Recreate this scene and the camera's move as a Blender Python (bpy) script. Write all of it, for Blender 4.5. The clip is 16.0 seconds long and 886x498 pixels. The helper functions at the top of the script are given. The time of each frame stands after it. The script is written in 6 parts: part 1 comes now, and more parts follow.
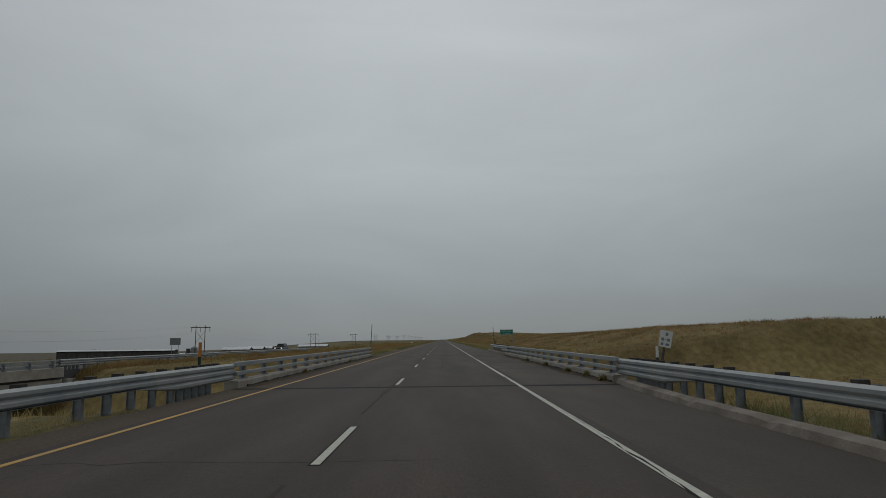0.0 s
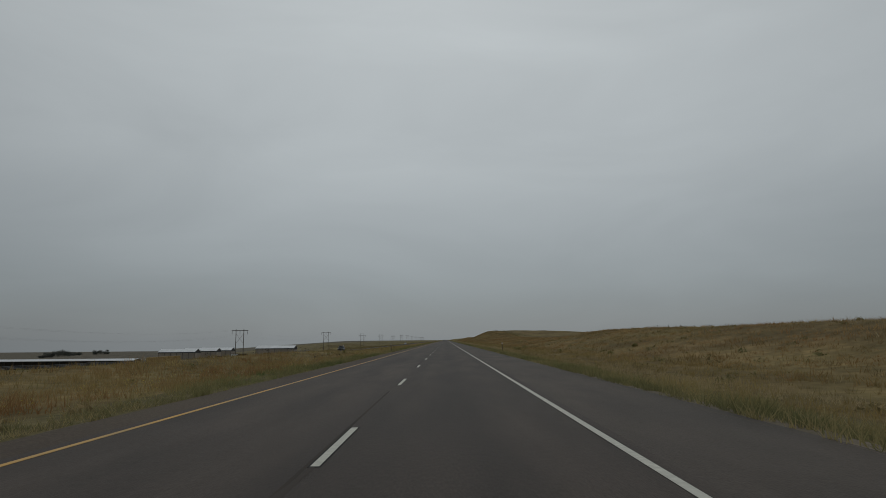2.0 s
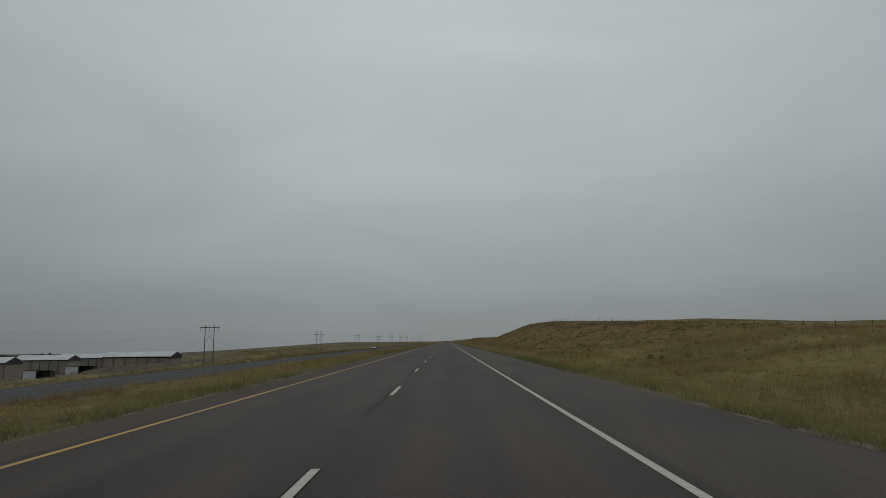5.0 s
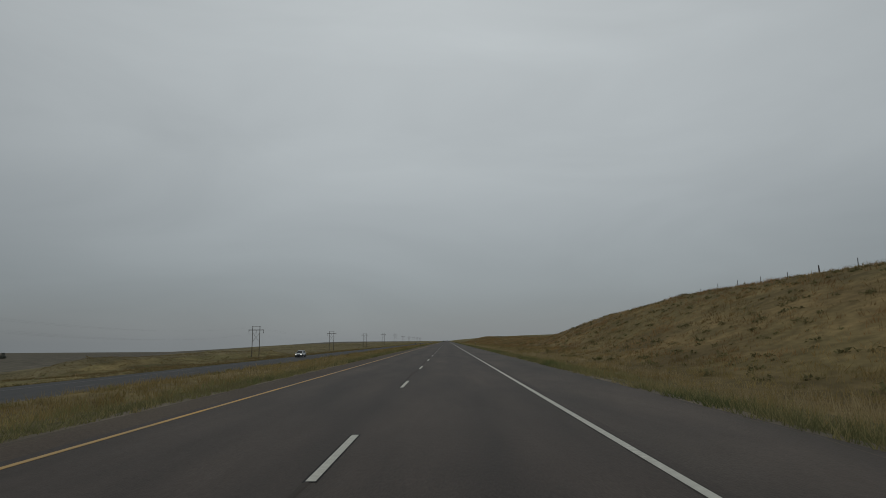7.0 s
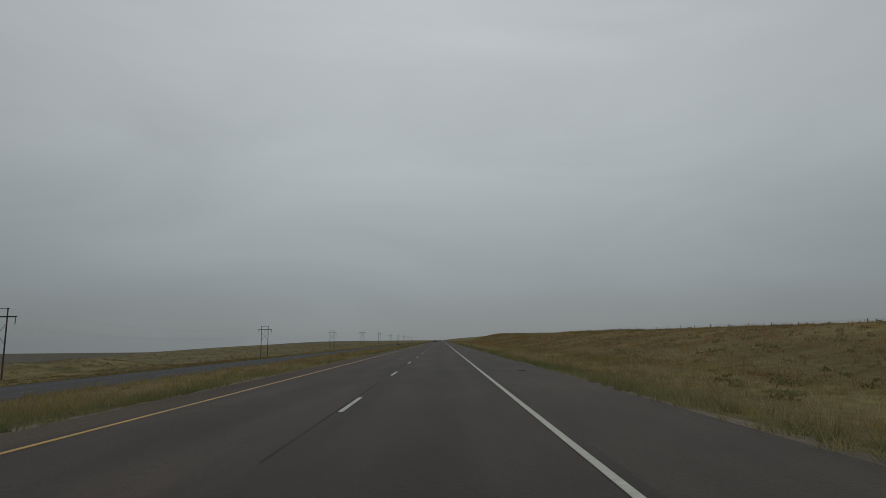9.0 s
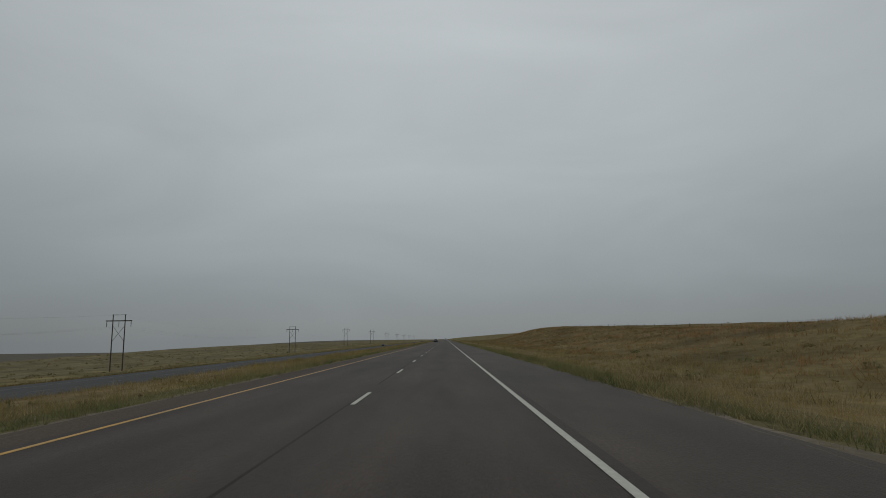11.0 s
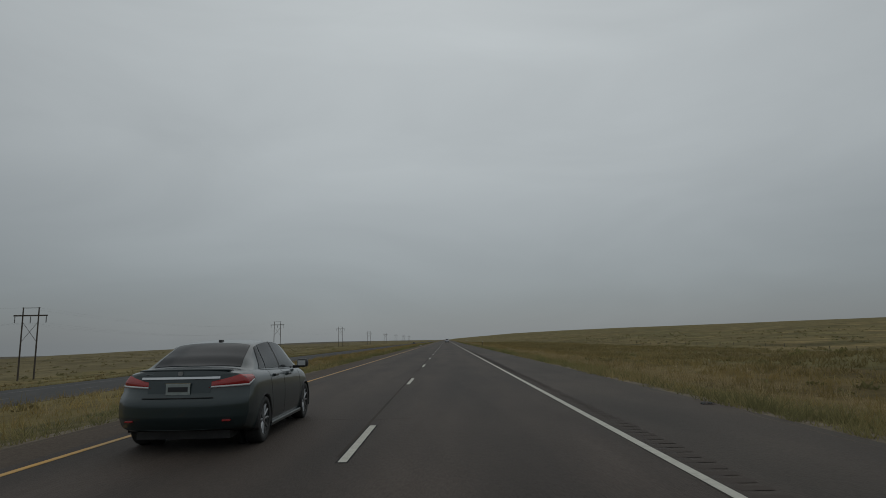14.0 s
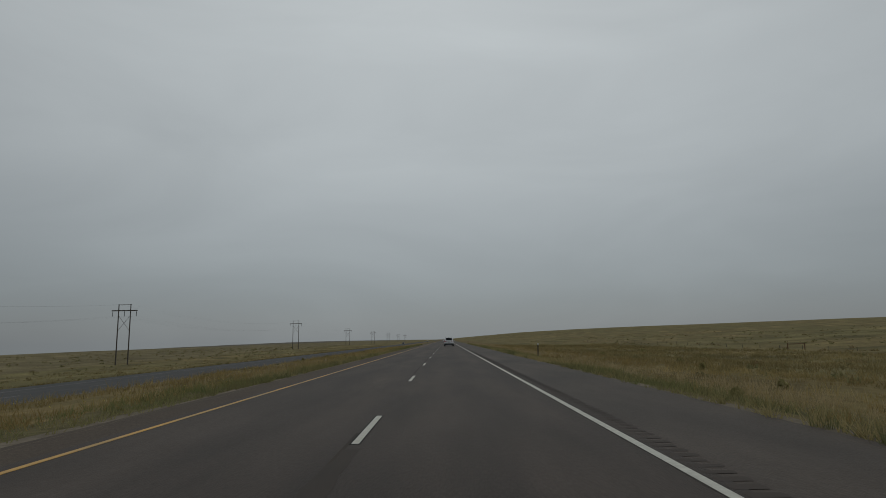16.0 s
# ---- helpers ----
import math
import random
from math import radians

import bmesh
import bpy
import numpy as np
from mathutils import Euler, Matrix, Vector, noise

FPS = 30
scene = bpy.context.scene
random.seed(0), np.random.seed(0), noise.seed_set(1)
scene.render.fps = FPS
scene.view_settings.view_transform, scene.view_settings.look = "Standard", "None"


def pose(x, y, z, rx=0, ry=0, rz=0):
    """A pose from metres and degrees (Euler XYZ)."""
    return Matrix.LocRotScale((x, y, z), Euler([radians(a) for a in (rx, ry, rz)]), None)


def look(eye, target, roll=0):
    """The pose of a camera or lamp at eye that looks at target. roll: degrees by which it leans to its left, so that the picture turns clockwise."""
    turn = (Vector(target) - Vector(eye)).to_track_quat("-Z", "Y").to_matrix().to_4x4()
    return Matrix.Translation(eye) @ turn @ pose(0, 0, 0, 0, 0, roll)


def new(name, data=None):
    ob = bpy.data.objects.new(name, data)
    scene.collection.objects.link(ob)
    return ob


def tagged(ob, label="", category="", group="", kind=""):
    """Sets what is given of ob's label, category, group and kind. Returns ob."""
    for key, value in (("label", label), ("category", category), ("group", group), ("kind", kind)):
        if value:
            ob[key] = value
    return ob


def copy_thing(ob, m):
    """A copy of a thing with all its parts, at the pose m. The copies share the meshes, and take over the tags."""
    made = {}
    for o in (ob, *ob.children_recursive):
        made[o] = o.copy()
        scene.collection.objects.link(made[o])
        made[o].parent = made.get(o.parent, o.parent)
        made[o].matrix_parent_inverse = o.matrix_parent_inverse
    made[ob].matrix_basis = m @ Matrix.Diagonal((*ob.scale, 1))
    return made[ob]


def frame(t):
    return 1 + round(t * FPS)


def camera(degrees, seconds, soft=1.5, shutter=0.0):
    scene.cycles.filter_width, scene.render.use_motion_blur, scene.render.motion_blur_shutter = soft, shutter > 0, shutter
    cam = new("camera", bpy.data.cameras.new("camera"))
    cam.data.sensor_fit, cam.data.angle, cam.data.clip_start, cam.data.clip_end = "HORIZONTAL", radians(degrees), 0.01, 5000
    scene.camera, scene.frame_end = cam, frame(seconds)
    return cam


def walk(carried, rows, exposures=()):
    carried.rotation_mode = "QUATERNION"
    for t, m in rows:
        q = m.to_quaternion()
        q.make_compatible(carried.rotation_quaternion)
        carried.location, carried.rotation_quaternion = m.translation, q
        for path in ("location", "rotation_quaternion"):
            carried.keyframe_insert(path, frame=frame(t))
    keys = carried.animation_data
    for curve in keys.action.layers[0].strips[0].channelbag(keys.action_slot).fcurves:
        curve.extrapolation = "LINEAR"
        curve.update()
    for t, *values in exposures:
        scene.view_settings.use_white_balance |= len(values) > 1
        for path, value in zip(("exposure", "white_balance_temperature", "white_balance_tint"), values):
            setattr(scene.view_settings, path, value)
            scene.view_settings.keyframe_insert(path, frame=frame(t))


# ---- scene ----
U = 0.395   # model metres for each real metre

# t, across, along, yaw to the right, pitch, roll
ROWS = [
    (0.0, 1.46, -7.09, 0.07, 8.50, -0.67), (0.5, 1.62, 33.6, -0.12, 8.62, -0.75),
    (1.0, 1.76, 82.0, -0.20, 8.56, -0.75), (1.5, 1.69, 119.8, -0.44, 8.55, -0.58),
    (2.0, 1.47, 163.7, -0.21, 8.53, -0.51), (2.5, 1.37, 201.4, -0.29, 8.54, -0.67),
    (3.0, 1.29, 245.2, -0.15, 8.59, -0.63), (3.5, 1.24, 284.9, -0.24, 8.62, -0.56),
    (4.0, 1.21, 326.7, -0.12, 8.63, -0.53), (4.5, 1.32, 366.4, 0.04, 8.60, -0.58),
    (5.0, 1.45, 410.6, -0.24, 8.64, -0.57), (6.25, 1.42, 510.5, -0.28, 8.62, -0.48),
    (7.5, 1.34, 611.1, -0.35, 8.60, -0.38), (8.0, 1.32, 659.5, -0.11, 8.57, -0.48),
    (8.5, 1.58, 699.3, 0.33, 8.52, -0.56), (9.0, 2.00, 743.7, 0.21, 8.53, -0.58),
    (10.25, 2.08, 843.6, 0.0, 8.48, -0.62), (11.5, 1.91, 944.1, -0.28, 8.44, -0.67),
    (12.0, 1.70, 988.4, -0.34, 8.48, -0.55), (12.5, 1.44, 1025.8, -0.30, 8.51, -0.66),
    (13.0, 1.23, 1069.6, -0.32, 8.57, -0.68), (13.5, 1.16, 1107.0, -0.16, 8.60, -0.80),
    (14.0, 1.22, 1151.0, -0.14, 8.50, -0.96), (14.5, 1.25, 1195.1, -0.09, 8.50, -0.83),
    (15.0, 1.27, 1239.1, -0.08, 8.46, -0.99), (15.5, 1.26, 1277.1, -0.14, 8.46, -0.92),
    (16.0, 1.25, 1320.5, -0.20, 8.46, -0.85)]
EYE = 1.38
cam = camera(72.41, 16.0, soft=0.9)
walk(cam, [(t, pose(x * U, y * U, EYE * U, 0, 0, -yaw) @ pose(0, 0, 0, 90 + pitch) @ pose(0, 0, 0, 0, 0, roll))
           for t, x, y, yaw, pitch, roll in ROWS])

# ---- daylight: a closed grey overcast ----
world = bpy.data.worlds.new("overcast")
scene.world = world
world.use_nodes = True
wn, wl = world.node_tree.nodes, world.node_tree.links
wn.clear()


def wnode(kind, **values):
    n = wn.new(kind)
    for k, v in values.items():
        n.inputs[k].default_value = v
    return n


w_out, w_bg = wn.new("ShaderNodeOutputWorld"), wn.new("ShaderNodeBackground")
w_tc, w_sep = wn.new("ShaderNodeTexCoord"), wn.new("ShaderNodeSeparateXYZ")
w_ramp, w_map = wn.new("ShaderNodeValToRGB"), wn.new("ShaderNodeMapping")
w_map.inputs["Scale"].default_value = (1.0, 1.0, 3.2)
w_noise = wnode("ShaderNodeTexNoise", Scale=2.0, Detail=6.0, Roughness=0.52, Distortion=0.6)
w_gain = wn.new("ShaderNodeMapRange")
w_gain.inputs["From Min"].default_value, w_gain.inputs["From Max"].default_value = 0.3, 0.7
w_gain.inputs["To Min"].default_value, w_gain.inputs["To Max"].default_value = 0.93, 1.07
w_mul = wn.new("ShaderNodeMixRGB")
w_mul.blend_type, w_mul.inputs[0].default_value = "MULTIPLY", 1.0
w_sky, w_mix = wn.new("ShaderNodeTexSky"), wn.new("ShaderNodeMixRGB")
w_sky.sky_type, w_sky.sun_disc, w_sky.sun_elevation, w_sky.sun_rotation = "NISHITA", False, radians(55), radians(6)
w_mix.blend_type, w_mix.inputs[0].default_value = "ADD", 0.006
ramp = w_ramp.color_ramp
ramp.elements[0].position, ramp.elements[0].color = 0.0, (0.185, 0.209, 0.225, 1)
ramp.elements[1].position, ramp.elements[1].color = 1.0, (0.46, 0.485, 0.49, 1)
for pos, col in ((0.06, (0.214, 0.238, 0.252)), (0.14, (0.274, 0.300, 0.309)), (0.27, (0.36, 0.388, 0.394)), (0.50, (0.42, 0.45, 0.455)), (0.66, (0.44, 0.465, 0.47))):
    e = ramp.elements.new(pos)
    e.color = (*col, 1)
wl.new(w_tc.outputs["Generated"], w_sep.inputs[0])
wl.new(w_sep.outputs["Z"], w_ramp.inputs[0])
wl.new(w_tc.outputs["Generated"], w_map.inputs[0])
wl.new(w_map.outputs[0], w_noise.inputs["Vector"])
wl.new(w_noise.outputs[0], w_gain.inputs[0])
wl.new(w_ramp.outputs[0], w_mul.inputs[1])
wl.new(w_gain.outputs[0], w_mul.inputs[2])
w_dot, w_glow, w_mul2 = wn.new("ShaderNodeVectorMath"), wn.new("ShaderNodeMapRange"), wn.new("ShaderNodeMixRGB")
w_dot.operation, w_dot.inputs[1].default_value = "DOT_PRODUCT", (0.03, 0.89, 0.45)
for i, v in enumerate((0.68, 1.0, 0.81, 1.09)):
    w_glow.inputs[i + 1].default_value = v
w_mul2.blend_type, w_mul2.inputs[0].default_value = "MULTIPLY", 1.0
wl.new(w_tc.outputs["Generated"], w_dot.inputs[0])
wl.new(w_dot.outputs["Value"], w_glow.inputs[0])
wl.new(w_mul.outputs[0], w_mul2.inputs[1])
wl.new(w_glow.outputs[0], w_mul2.inputs[2])
wl.new(w_mul2.outputs[0], w_mix.inputs[1])
wl.new(w_sky.outputs[0], w_mix.inputs[2])
wl.new(w_mix.outputs[0], w_bg.inputs[0])
wl.new(w_bg.outputs[0], w_out.inputs[0])
w_bg.inputs[1].default_value = 1.0

sun = new("sun", bpy.data.lights.new("sun", "SUN"))
sun.data.energy, sun.data.angle, sun.data.color = 0.15, radians(60), (1.0, 0.98, 0.95)
sun.matrix_basis = look((0, 0, 50), (-4, -34, 0))


# ---- materials ----
def mat(name, base, rough=0.6, metal=0.0, second=None, scale=3.0, third=None, scale2=0.3, bump=0.0, bump_scale=60.0,
        stretch=(1, 1, 1), island=0.0, coat=0.0, emit=None, spec=0.5, fine=None, thin=0.0, broad=None, tracks=0.0, sheen=0.0):
    """Base colour broken up by two noises, at a fine and a coarse scale, with a fine relief."""
    m = bpy.data.materials.new(name)
    m.use_nodes = True
    nt = m.node_tree
    p = nt.nodes["Principled BSDF"]
    p.inputs["Roughness"].default_value, p.inputs["Metallic"].default_value = rough, metal
    p.inputs["Specular IOR Level"].default_value = spec
    p.inputs["Coat Weight"].default_value = coat
    p.inputs["Sheen Weight"].default_value, p.inputs["Sheen Roughness"].default_value = sheen, 0.5
    tc, mp = nt.nodes.new("ShaderNodeTexCoord"), nt.nodes.new("ShaderNodeMapping")
    mp.inputs["Scale"].default_value = stretch
    nt.links.new(tc.outputs["Object"], mp.inputs[0])

    def noise_of(s, detail=5.0):
        n = nt.nodes.new("ShaderNodeTexNoise")
        n.inputs["Scale"].default_value, n.inputs["Detail"].default_value = s, detail
        nt.links.new(mp.outputs[0], n.inputs["Vector"])
        return n.outputs[0]

    def spread(s, lo=0.35, hi=0.65):
        r = nt.nodes.new("ShaderNodeMapRange")
        r.inputs[1].default_value, r.inputs[2].default_value = lo, hi
        nt.links.new(s, r.inputs[0])
        return r.outputs[0]

    def mixed(fac, a, b, kind="MIX"):
        x = nt.nodes.new("ShaderNodeMixRGB")
        x.blend_type = kind
        for i, v in enumerate((fac, a, b)):
            if isinstance(v, (int, float)):
                x.inputs[i].default_value = v
            elif isinstance(v, tuple):
                x.inputs[i].default_value = (*v, 1)
            else:
                nt.links.new(v, x.inputs[i])
        return x.outputs[0]

    col = None
    if second:
        col = mixed(spread(noise_of(scale)), tuple(base), tuple(second))
    if third:
        col = mixed(spread(noise_of(scale2, 3.0)), col, tuple(third))
    for fine in [v for v in (fine, broad) if v]:
        f_ = nt.nodes.new("ShaderNodeMapRange")
        f_.inputs[1].default_value, f_.inputs[2].default_value = 0.3, 0.7
        f_.inputs[3].default_value, f_.inputs[4].default_value = 1 - fine[1], 1 + fine[1]
        nt.links.new(noise_of(fine[0], 2.0), f_.inputs[0])
        col = mixed(1.0, col if col else tuple(base), f_.outputs[0], "MULTIPLY")
    if tracks:
        sx, wv, amp = nt.nodes.new("ShaderNodeSeparateXYZ"), nt.nodes.new("ShaderNodeMath"), nt.nodes.new("ShaderNodeMath")
        sc = nt.nodes.new("ShaderNodeMath")
        sc.operation, wv.operation, amp.operation = "MULTIPLY_ADD", "COSINE", "MULTIPLY_ADD"
        sc.inputs[1].default_value, sc.inputs[2].default_value = 2 * math.pi / 1.83, 0.0
        amp.inputs[1].default_value, amp.inputs[2].default_value = -tracks, 1.0
        nt.links.new(tc.outputs["Object"], sx.inputs[0])
        nt.links.new(sx.outputs["X"], sc.inputs[0])
        nt.links.new(sc.outputs[0], wv.inputs[0])
        nt.links.new(wv.outputs[0], amp.inputs[0])
        col = mixed(1.0, col, amp.outputs[0], "MULTIPLY")
    if island:
        geo = nt.nodes.new("ShaderNodeNewGeometry")
        r = nt.nodes.new("ShaderNodeMapRange")
        r.inputs[3].default_value, r.inputs[4].default_value = 1 - island, 1 + island
        nt.links.new(geo.outputs["Random Per Island"], r.inputs[0])
        col = mixed(1.0, col if col else tuple(base), r.outputs[0], "MULTIPLY")
    if col:
        nt.links.new(col, p.inputs["Base Color"])
    else:
        p.inputs["Base Color"].default_value = (*base, 1)
    if bump:
        b = nt.nodes.new("ShaderNodeBump")
        b.inputs["Strength"].default_value, b.inputs["Distance"].default_value = bump, 0.02
        nt.links.new(noise_of(bump_scale), b.inputs["Height"])
        nt.links.new(b.outputs[0], p.inputs["Normal"])
    if emit:
        p.inputs["Emission Color"].default_value = (*emit[:3], 1)
        p.inputs["Emission Strength"].default_value = emit[3]
    if thin:
        tr, mx = nt.nodes.new("ShaderNodeBsdfTranslucent"), nt.nodes.new("ShaderNodeMixShader")
        mx.inputs[0].default_value = thin
        nt.links.new(col, tr.inputs[0])
        nt.links.new(p.outputs[0], mx.inputs[1])
        nt.links.new(tr.outputs[0], mx.inputs[2])
        nt.links.new(mx.outputs[0], nt.nodes["Material Output"].inputs[0])
    return m


ASPHALT = mat("asphalt", (0.0575, 0.0425, 0.0325), 0.74, second=(0.067, 0.0505, 0.040), scale=5, third=(0.045, 0.0338, 0.0265), scale2=0.3, bump=0.3, bump_scale=60, stretch=(1, 0.15, 1), spec=0.20, fine=(38.0, 0.16), broad=(1.1, 0.22), tracks=0.11, sheen=0.022)
SHOULDER = mat("shoulder_asphalt", (0.066, 0.0495, 0.0375), 0.76, second=(0.077, 0.059, 0.046), scale=4, third=(0.0485, 0.038, 0.029), scale2=0.3, bump=0.3, bump_scale=50, stretch=(1, 0.25, 1), spec=0.20, fine=(36.0, 0.17), broad=(0.8, 0.22), sheen=0.032)
DUSTY = mat("dusty_shoulder", (0.085, 0.065, 0.050), 0.85, second=(0.068, 0.053, 0.042), scale=3, third=(0.100, 0.078, 0.058), scale2=0.25, bump=0.4, bump_scale=40, stretch=(1, 0.3, 1), spec=0.15, fine=(30.0, 0.2))
OTHER_ROAD = mat("worn_asphalt", (0.078, 0.078, 0.078), 0.97, second=(0.10, 0.098, 0.095), scale=3, stretch=(1, 0.1, 1), spec=0.08)
TAR = mat("tar", (0.020, 0.021, 0.023), 0.9, second=(0.034, 0.032, 0.031), scale=3, stretch=(1, 0.5, 1), spec=0.15)
LANE_PATCH = mat("lane_patch", (0.043, 0.034, 0.028), 0.85, second=(0.056, 0.044, 0.035), scale=1.5, stretch=(1, 0.3, 1), spec=0.2, sheen=0.015)
SEAM = mat("sealed_seam", (0.040, 0.033, 0.029), 0.9, second=(0.060, 0.047, 0.038), scale=0.8, stretch=(1, 0.3, 1), spec=0.18)
SEALED_EDGE = mat("sealed_edge", (0.030, 0.028, 0.028), 0.85, second=(0.052, 0.043, 0.037), scale=1.2, third=(0.05, 0.042, 0.036), scale2=0.15, stretch=(1, 0.3, 1), spec=0.2)
WHITE = mat("white_road_paint", (0.62, 0.605, 0.52), 0.7, second=(0.42, 0.41, 0.35), scale=7, third=(0.52, 0.51, 0.44), scale2=0.8, bump=0.3)
YELLOW = mat("yellow_road_paint", (0.70, 0.37, 0.045), 0.6, second=(0.54, 0.29, 0.05), scale=8, third=(0.40, 0.25, 0.08), scale2=0.5, bump=0.3)
CONCRETE = mat("concrete", (0.38, 0.355, 0.315), 0.85, second=(0.29, 0.27, 0.235), scale=3, third=(0.22, 0.195, 0.165), scale2=0.6, bump=0.25, bump_scale=18)
KERB = mat("stained_kerb_concrete", (0.27, 0.235, 0.195), 0.9, second=(0.19, 0.160, 0.130), scale=3, third=(0.13, 0.105, 0.085), scale2=0.7, bump=0.4, bump_scale=18)
STEEL = mat("galvanised_steel", (0.29, 0.315, 0.33), 0.5, 0.45, second=(0.22, 0.24, 0.25), scale=4, third=(0.33, 0.335, 0.33), scale2=0.7, bump=0.1, bump_scale=25)
STEEL_DULL = mat("weathered_galvanised_steel", (0.25, 0.27, 0.29), 0.6, 0.4, second=(0.18, 0.19, 0.20), scale=6)
TIMBER = mat("creosoted_timber", (0.035, 0.030, 0.026), 0.85, second=(0.06, 0.05, 0.042), scale=12, bump=0.4)
POLE_WOOD = mat("weathered_pole_wood", (0.062, 0.052, 0.044), 0.9, second=(0.095, 0.08, 0.068), scale=6, stretch=(1, 1, 0.15), bump=0.3)
GROUND = mat("prairie_grass", (0.222, 0.156, 0.072), 0.95, second=(0.116, 0.088, 0.041), scale=0.38, third=(0.158, 0.126, 0.055), scale2=0.03, bump=0.3, bump_scale=5.0, stretch=(1, 0.6, 1), spec=0.05, fine=(2.0, 0.24), broad=(0.12, 0.30))
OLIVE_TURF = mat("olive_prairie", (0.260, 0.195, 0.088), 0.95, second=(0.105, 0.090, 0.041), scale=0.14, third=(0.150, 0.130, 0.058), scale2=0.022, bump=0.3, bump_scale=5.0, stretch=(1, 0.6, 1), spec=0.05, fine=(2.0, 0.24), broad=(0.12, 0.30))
OLIVE_GRASS = mat("olive_dry_grass", (0.33, 0.265, 0.125), 0.9, second=(0.185, 0.160, 0.074), scale=0.30, third=(0.26, 0.205, 0.095), scale2=0.08, island=0.16, spec=0.05, thin=0.4, broad=(0.12, 0.3))
PLAIN = mat("pale_short_prairie", (0.196, 0.160, 0.084), 0.95, second=(0.128, 0.108, 0.056), scale=0.10, third=(0.160, 0.134, 0.072), scale2=0.018, bump=0.3, bump_scale=5.0, stretch=(1, 0.6, 1), spec=0.05, fine=(2.0, 0.3), broad=(0.08, 0.28))
# aerial haze is put into this base colour as grey
HAZED_PLAIN = mat("haze_greyed_prairie", (0.150, 0.132, 0.098), 0.95, second=(0.104, 0.094, 0.072), scale=0.10, third=(0.128, 0.114, 0.088), scale2=0.018, bump=0.3, bump_scale=5.0, stretch=(1, 0.6, 1), spec=0.05, fine=(2.0, 0.3), broad=(0.08, 0.28))
YARD = mat("trodden_yard", (0.145, 0.120, 0.088), 0.95, second=(0.095, 0.082, 0.062), scale=0.12, third=(0.120, 0.105, 0.070), scale2=0.03, bump=0.3, bump_scale=5.0, spec=0.08, fine=(2.0, 0.25), broad=(0.3, 0.25))
VERGE_GROUND = mat("green_verge_turf", (0.105, 0.092, 0.045), 0.95, second=(0.155, 0.122, 0.060), scale=0.5, third=(0.125, 0.108, 0.052), scale2=0.06, bump=0.3, bump_scale=6.0, spec=0.05, fine=(3.0, 0.3))
GRASS = mat("dry_grass", (0.42, 0.320, 0.145), 0.9, second=(0.225, 0.190, 0.080), scale=0.45, third=(0.285, 0.210, 0.090), scale2=0.16, island=0.15, spec=0.05, thin=0.45, broad=(0.15, 0.3))
RISE_GRASS = mat("brown_rise_grass", (0.42, 0.305, 0.140), 0.9, second=(0.22, 0.175, 0.076), scale=0.30, third=(0.315, 0.190, 0.090), scale2=0.09, island=0.16, spec=0.05, thin=0.4, broad=(0.12, 0.35))
BANK_GRASS = mat("dark_bank_grass", (0.245, 0.180, 0.086), 0.9, second=(0.155, 0.130, 0.060), scale=0.3, third=(0.20, 0.138, 0.066), scale2=0.08, island=0.2, spec=0.05, thin=0.4)
DARK_TUFT = mat("dark_brown_tufts", (0.115, 0.085, 0.042), 0.9, second=(0.15, 0.125, 0.06), scale=0.7, island=0.35, spec=0.05, thin=0.35)
FEATHER = mat("pale_feather_grass", (0.46, 0.37, 0.22), 0.9, second=(0.38, 0.30, 0.16), scale=1.0, island=0.25, spec=0.05, thin=0.45)
VERGE = mat("green_verge_grass", (0.112, 0.158, 0.060), 0.9, second=(0.265, 0.242, 0.106), scale=0.4, third=(0.370, 0.300, 0.148), scale2=0.09, island=0.16, spec=0.05, thin=0.45)
FRINGE = mat("dark_green_fringe", (0.098, 0.125, 0.052), 0.9, second=(0.165, 0.165, 0.074), scale=0.5, third=(0.22, 0.195, 0.095), scale2=0.12, island=0.18, spec=0.05, thin=0.4)
EDGE_SHADE = mat("shaded_edge_blades", (0.135, 0.13, 0.056), 0.9, second=(0.21, 0.15, 0.07), scale=0.6, island=0.2, spec=0.05, thin=0.4)
RUST_GRASS = mat("reddish_grass", (0.30, 0.178, 0.080), 0.9, second=(0.25, 0.142, 0.066), scale=0.5, third=(0.34, 0.25, 0.115), scale2=0.1, island=0.14, spec=0.05, thin=0.45)
WEED = mat("weed_leaves", (0.22, 0.21, 0.09), 0.9, second=(0.28, 0.24, 0.105), scale=2, island=0.35, spec=0.05, thin=0.4)
SIGN_GREEN = mat("green_sign_sheet", (0.003, 0.185, 0.130), 0.45, second=(0.004, 0.165, 0.115), scale=3)
LETTER_WHITE = mat("white_reflective_letters", (0.86, 0.88, 0.87), 0.4, second=(0.80, 0.82, 0.81), scale=4)
SIGN_WHITE = mat("white_sign_sheet", (0.62, 0.64, 0.63), 0.45, second=(0.55, 0.56, 0.55), scale=4)
DARK = mat("dark_marking", (0.03, 0.032, 0.035), 0.6)
SIGN_BACK = mat("bare_aluminium", (0.22, 0.24, 0.26), 0.5, 0.5, second=(0.17, 0.19, 0.2), scale=3)
PLATE = mat("weathered_plate", (0.33, 0.37, 0.36), 0.5, second=(0.26, 0.30, 0.29), scale=8)
ORANGE = mat("orange_reflector", (0.55, 0.20, 0.03), 0.4, second=(0.45, 0.17, 0.03), scale=20)
GREEN_POST = mat("green_post_paint", (0.02, 0.045, 0.025), 0.6, second=(0.03, 0.055, 0.03), scale=10)
DARK_POST = mat("dark_steel_post", (0.045, 0.042, 0.040), 0.7, second=(0.08, 0.06, 0.045), scale=10)
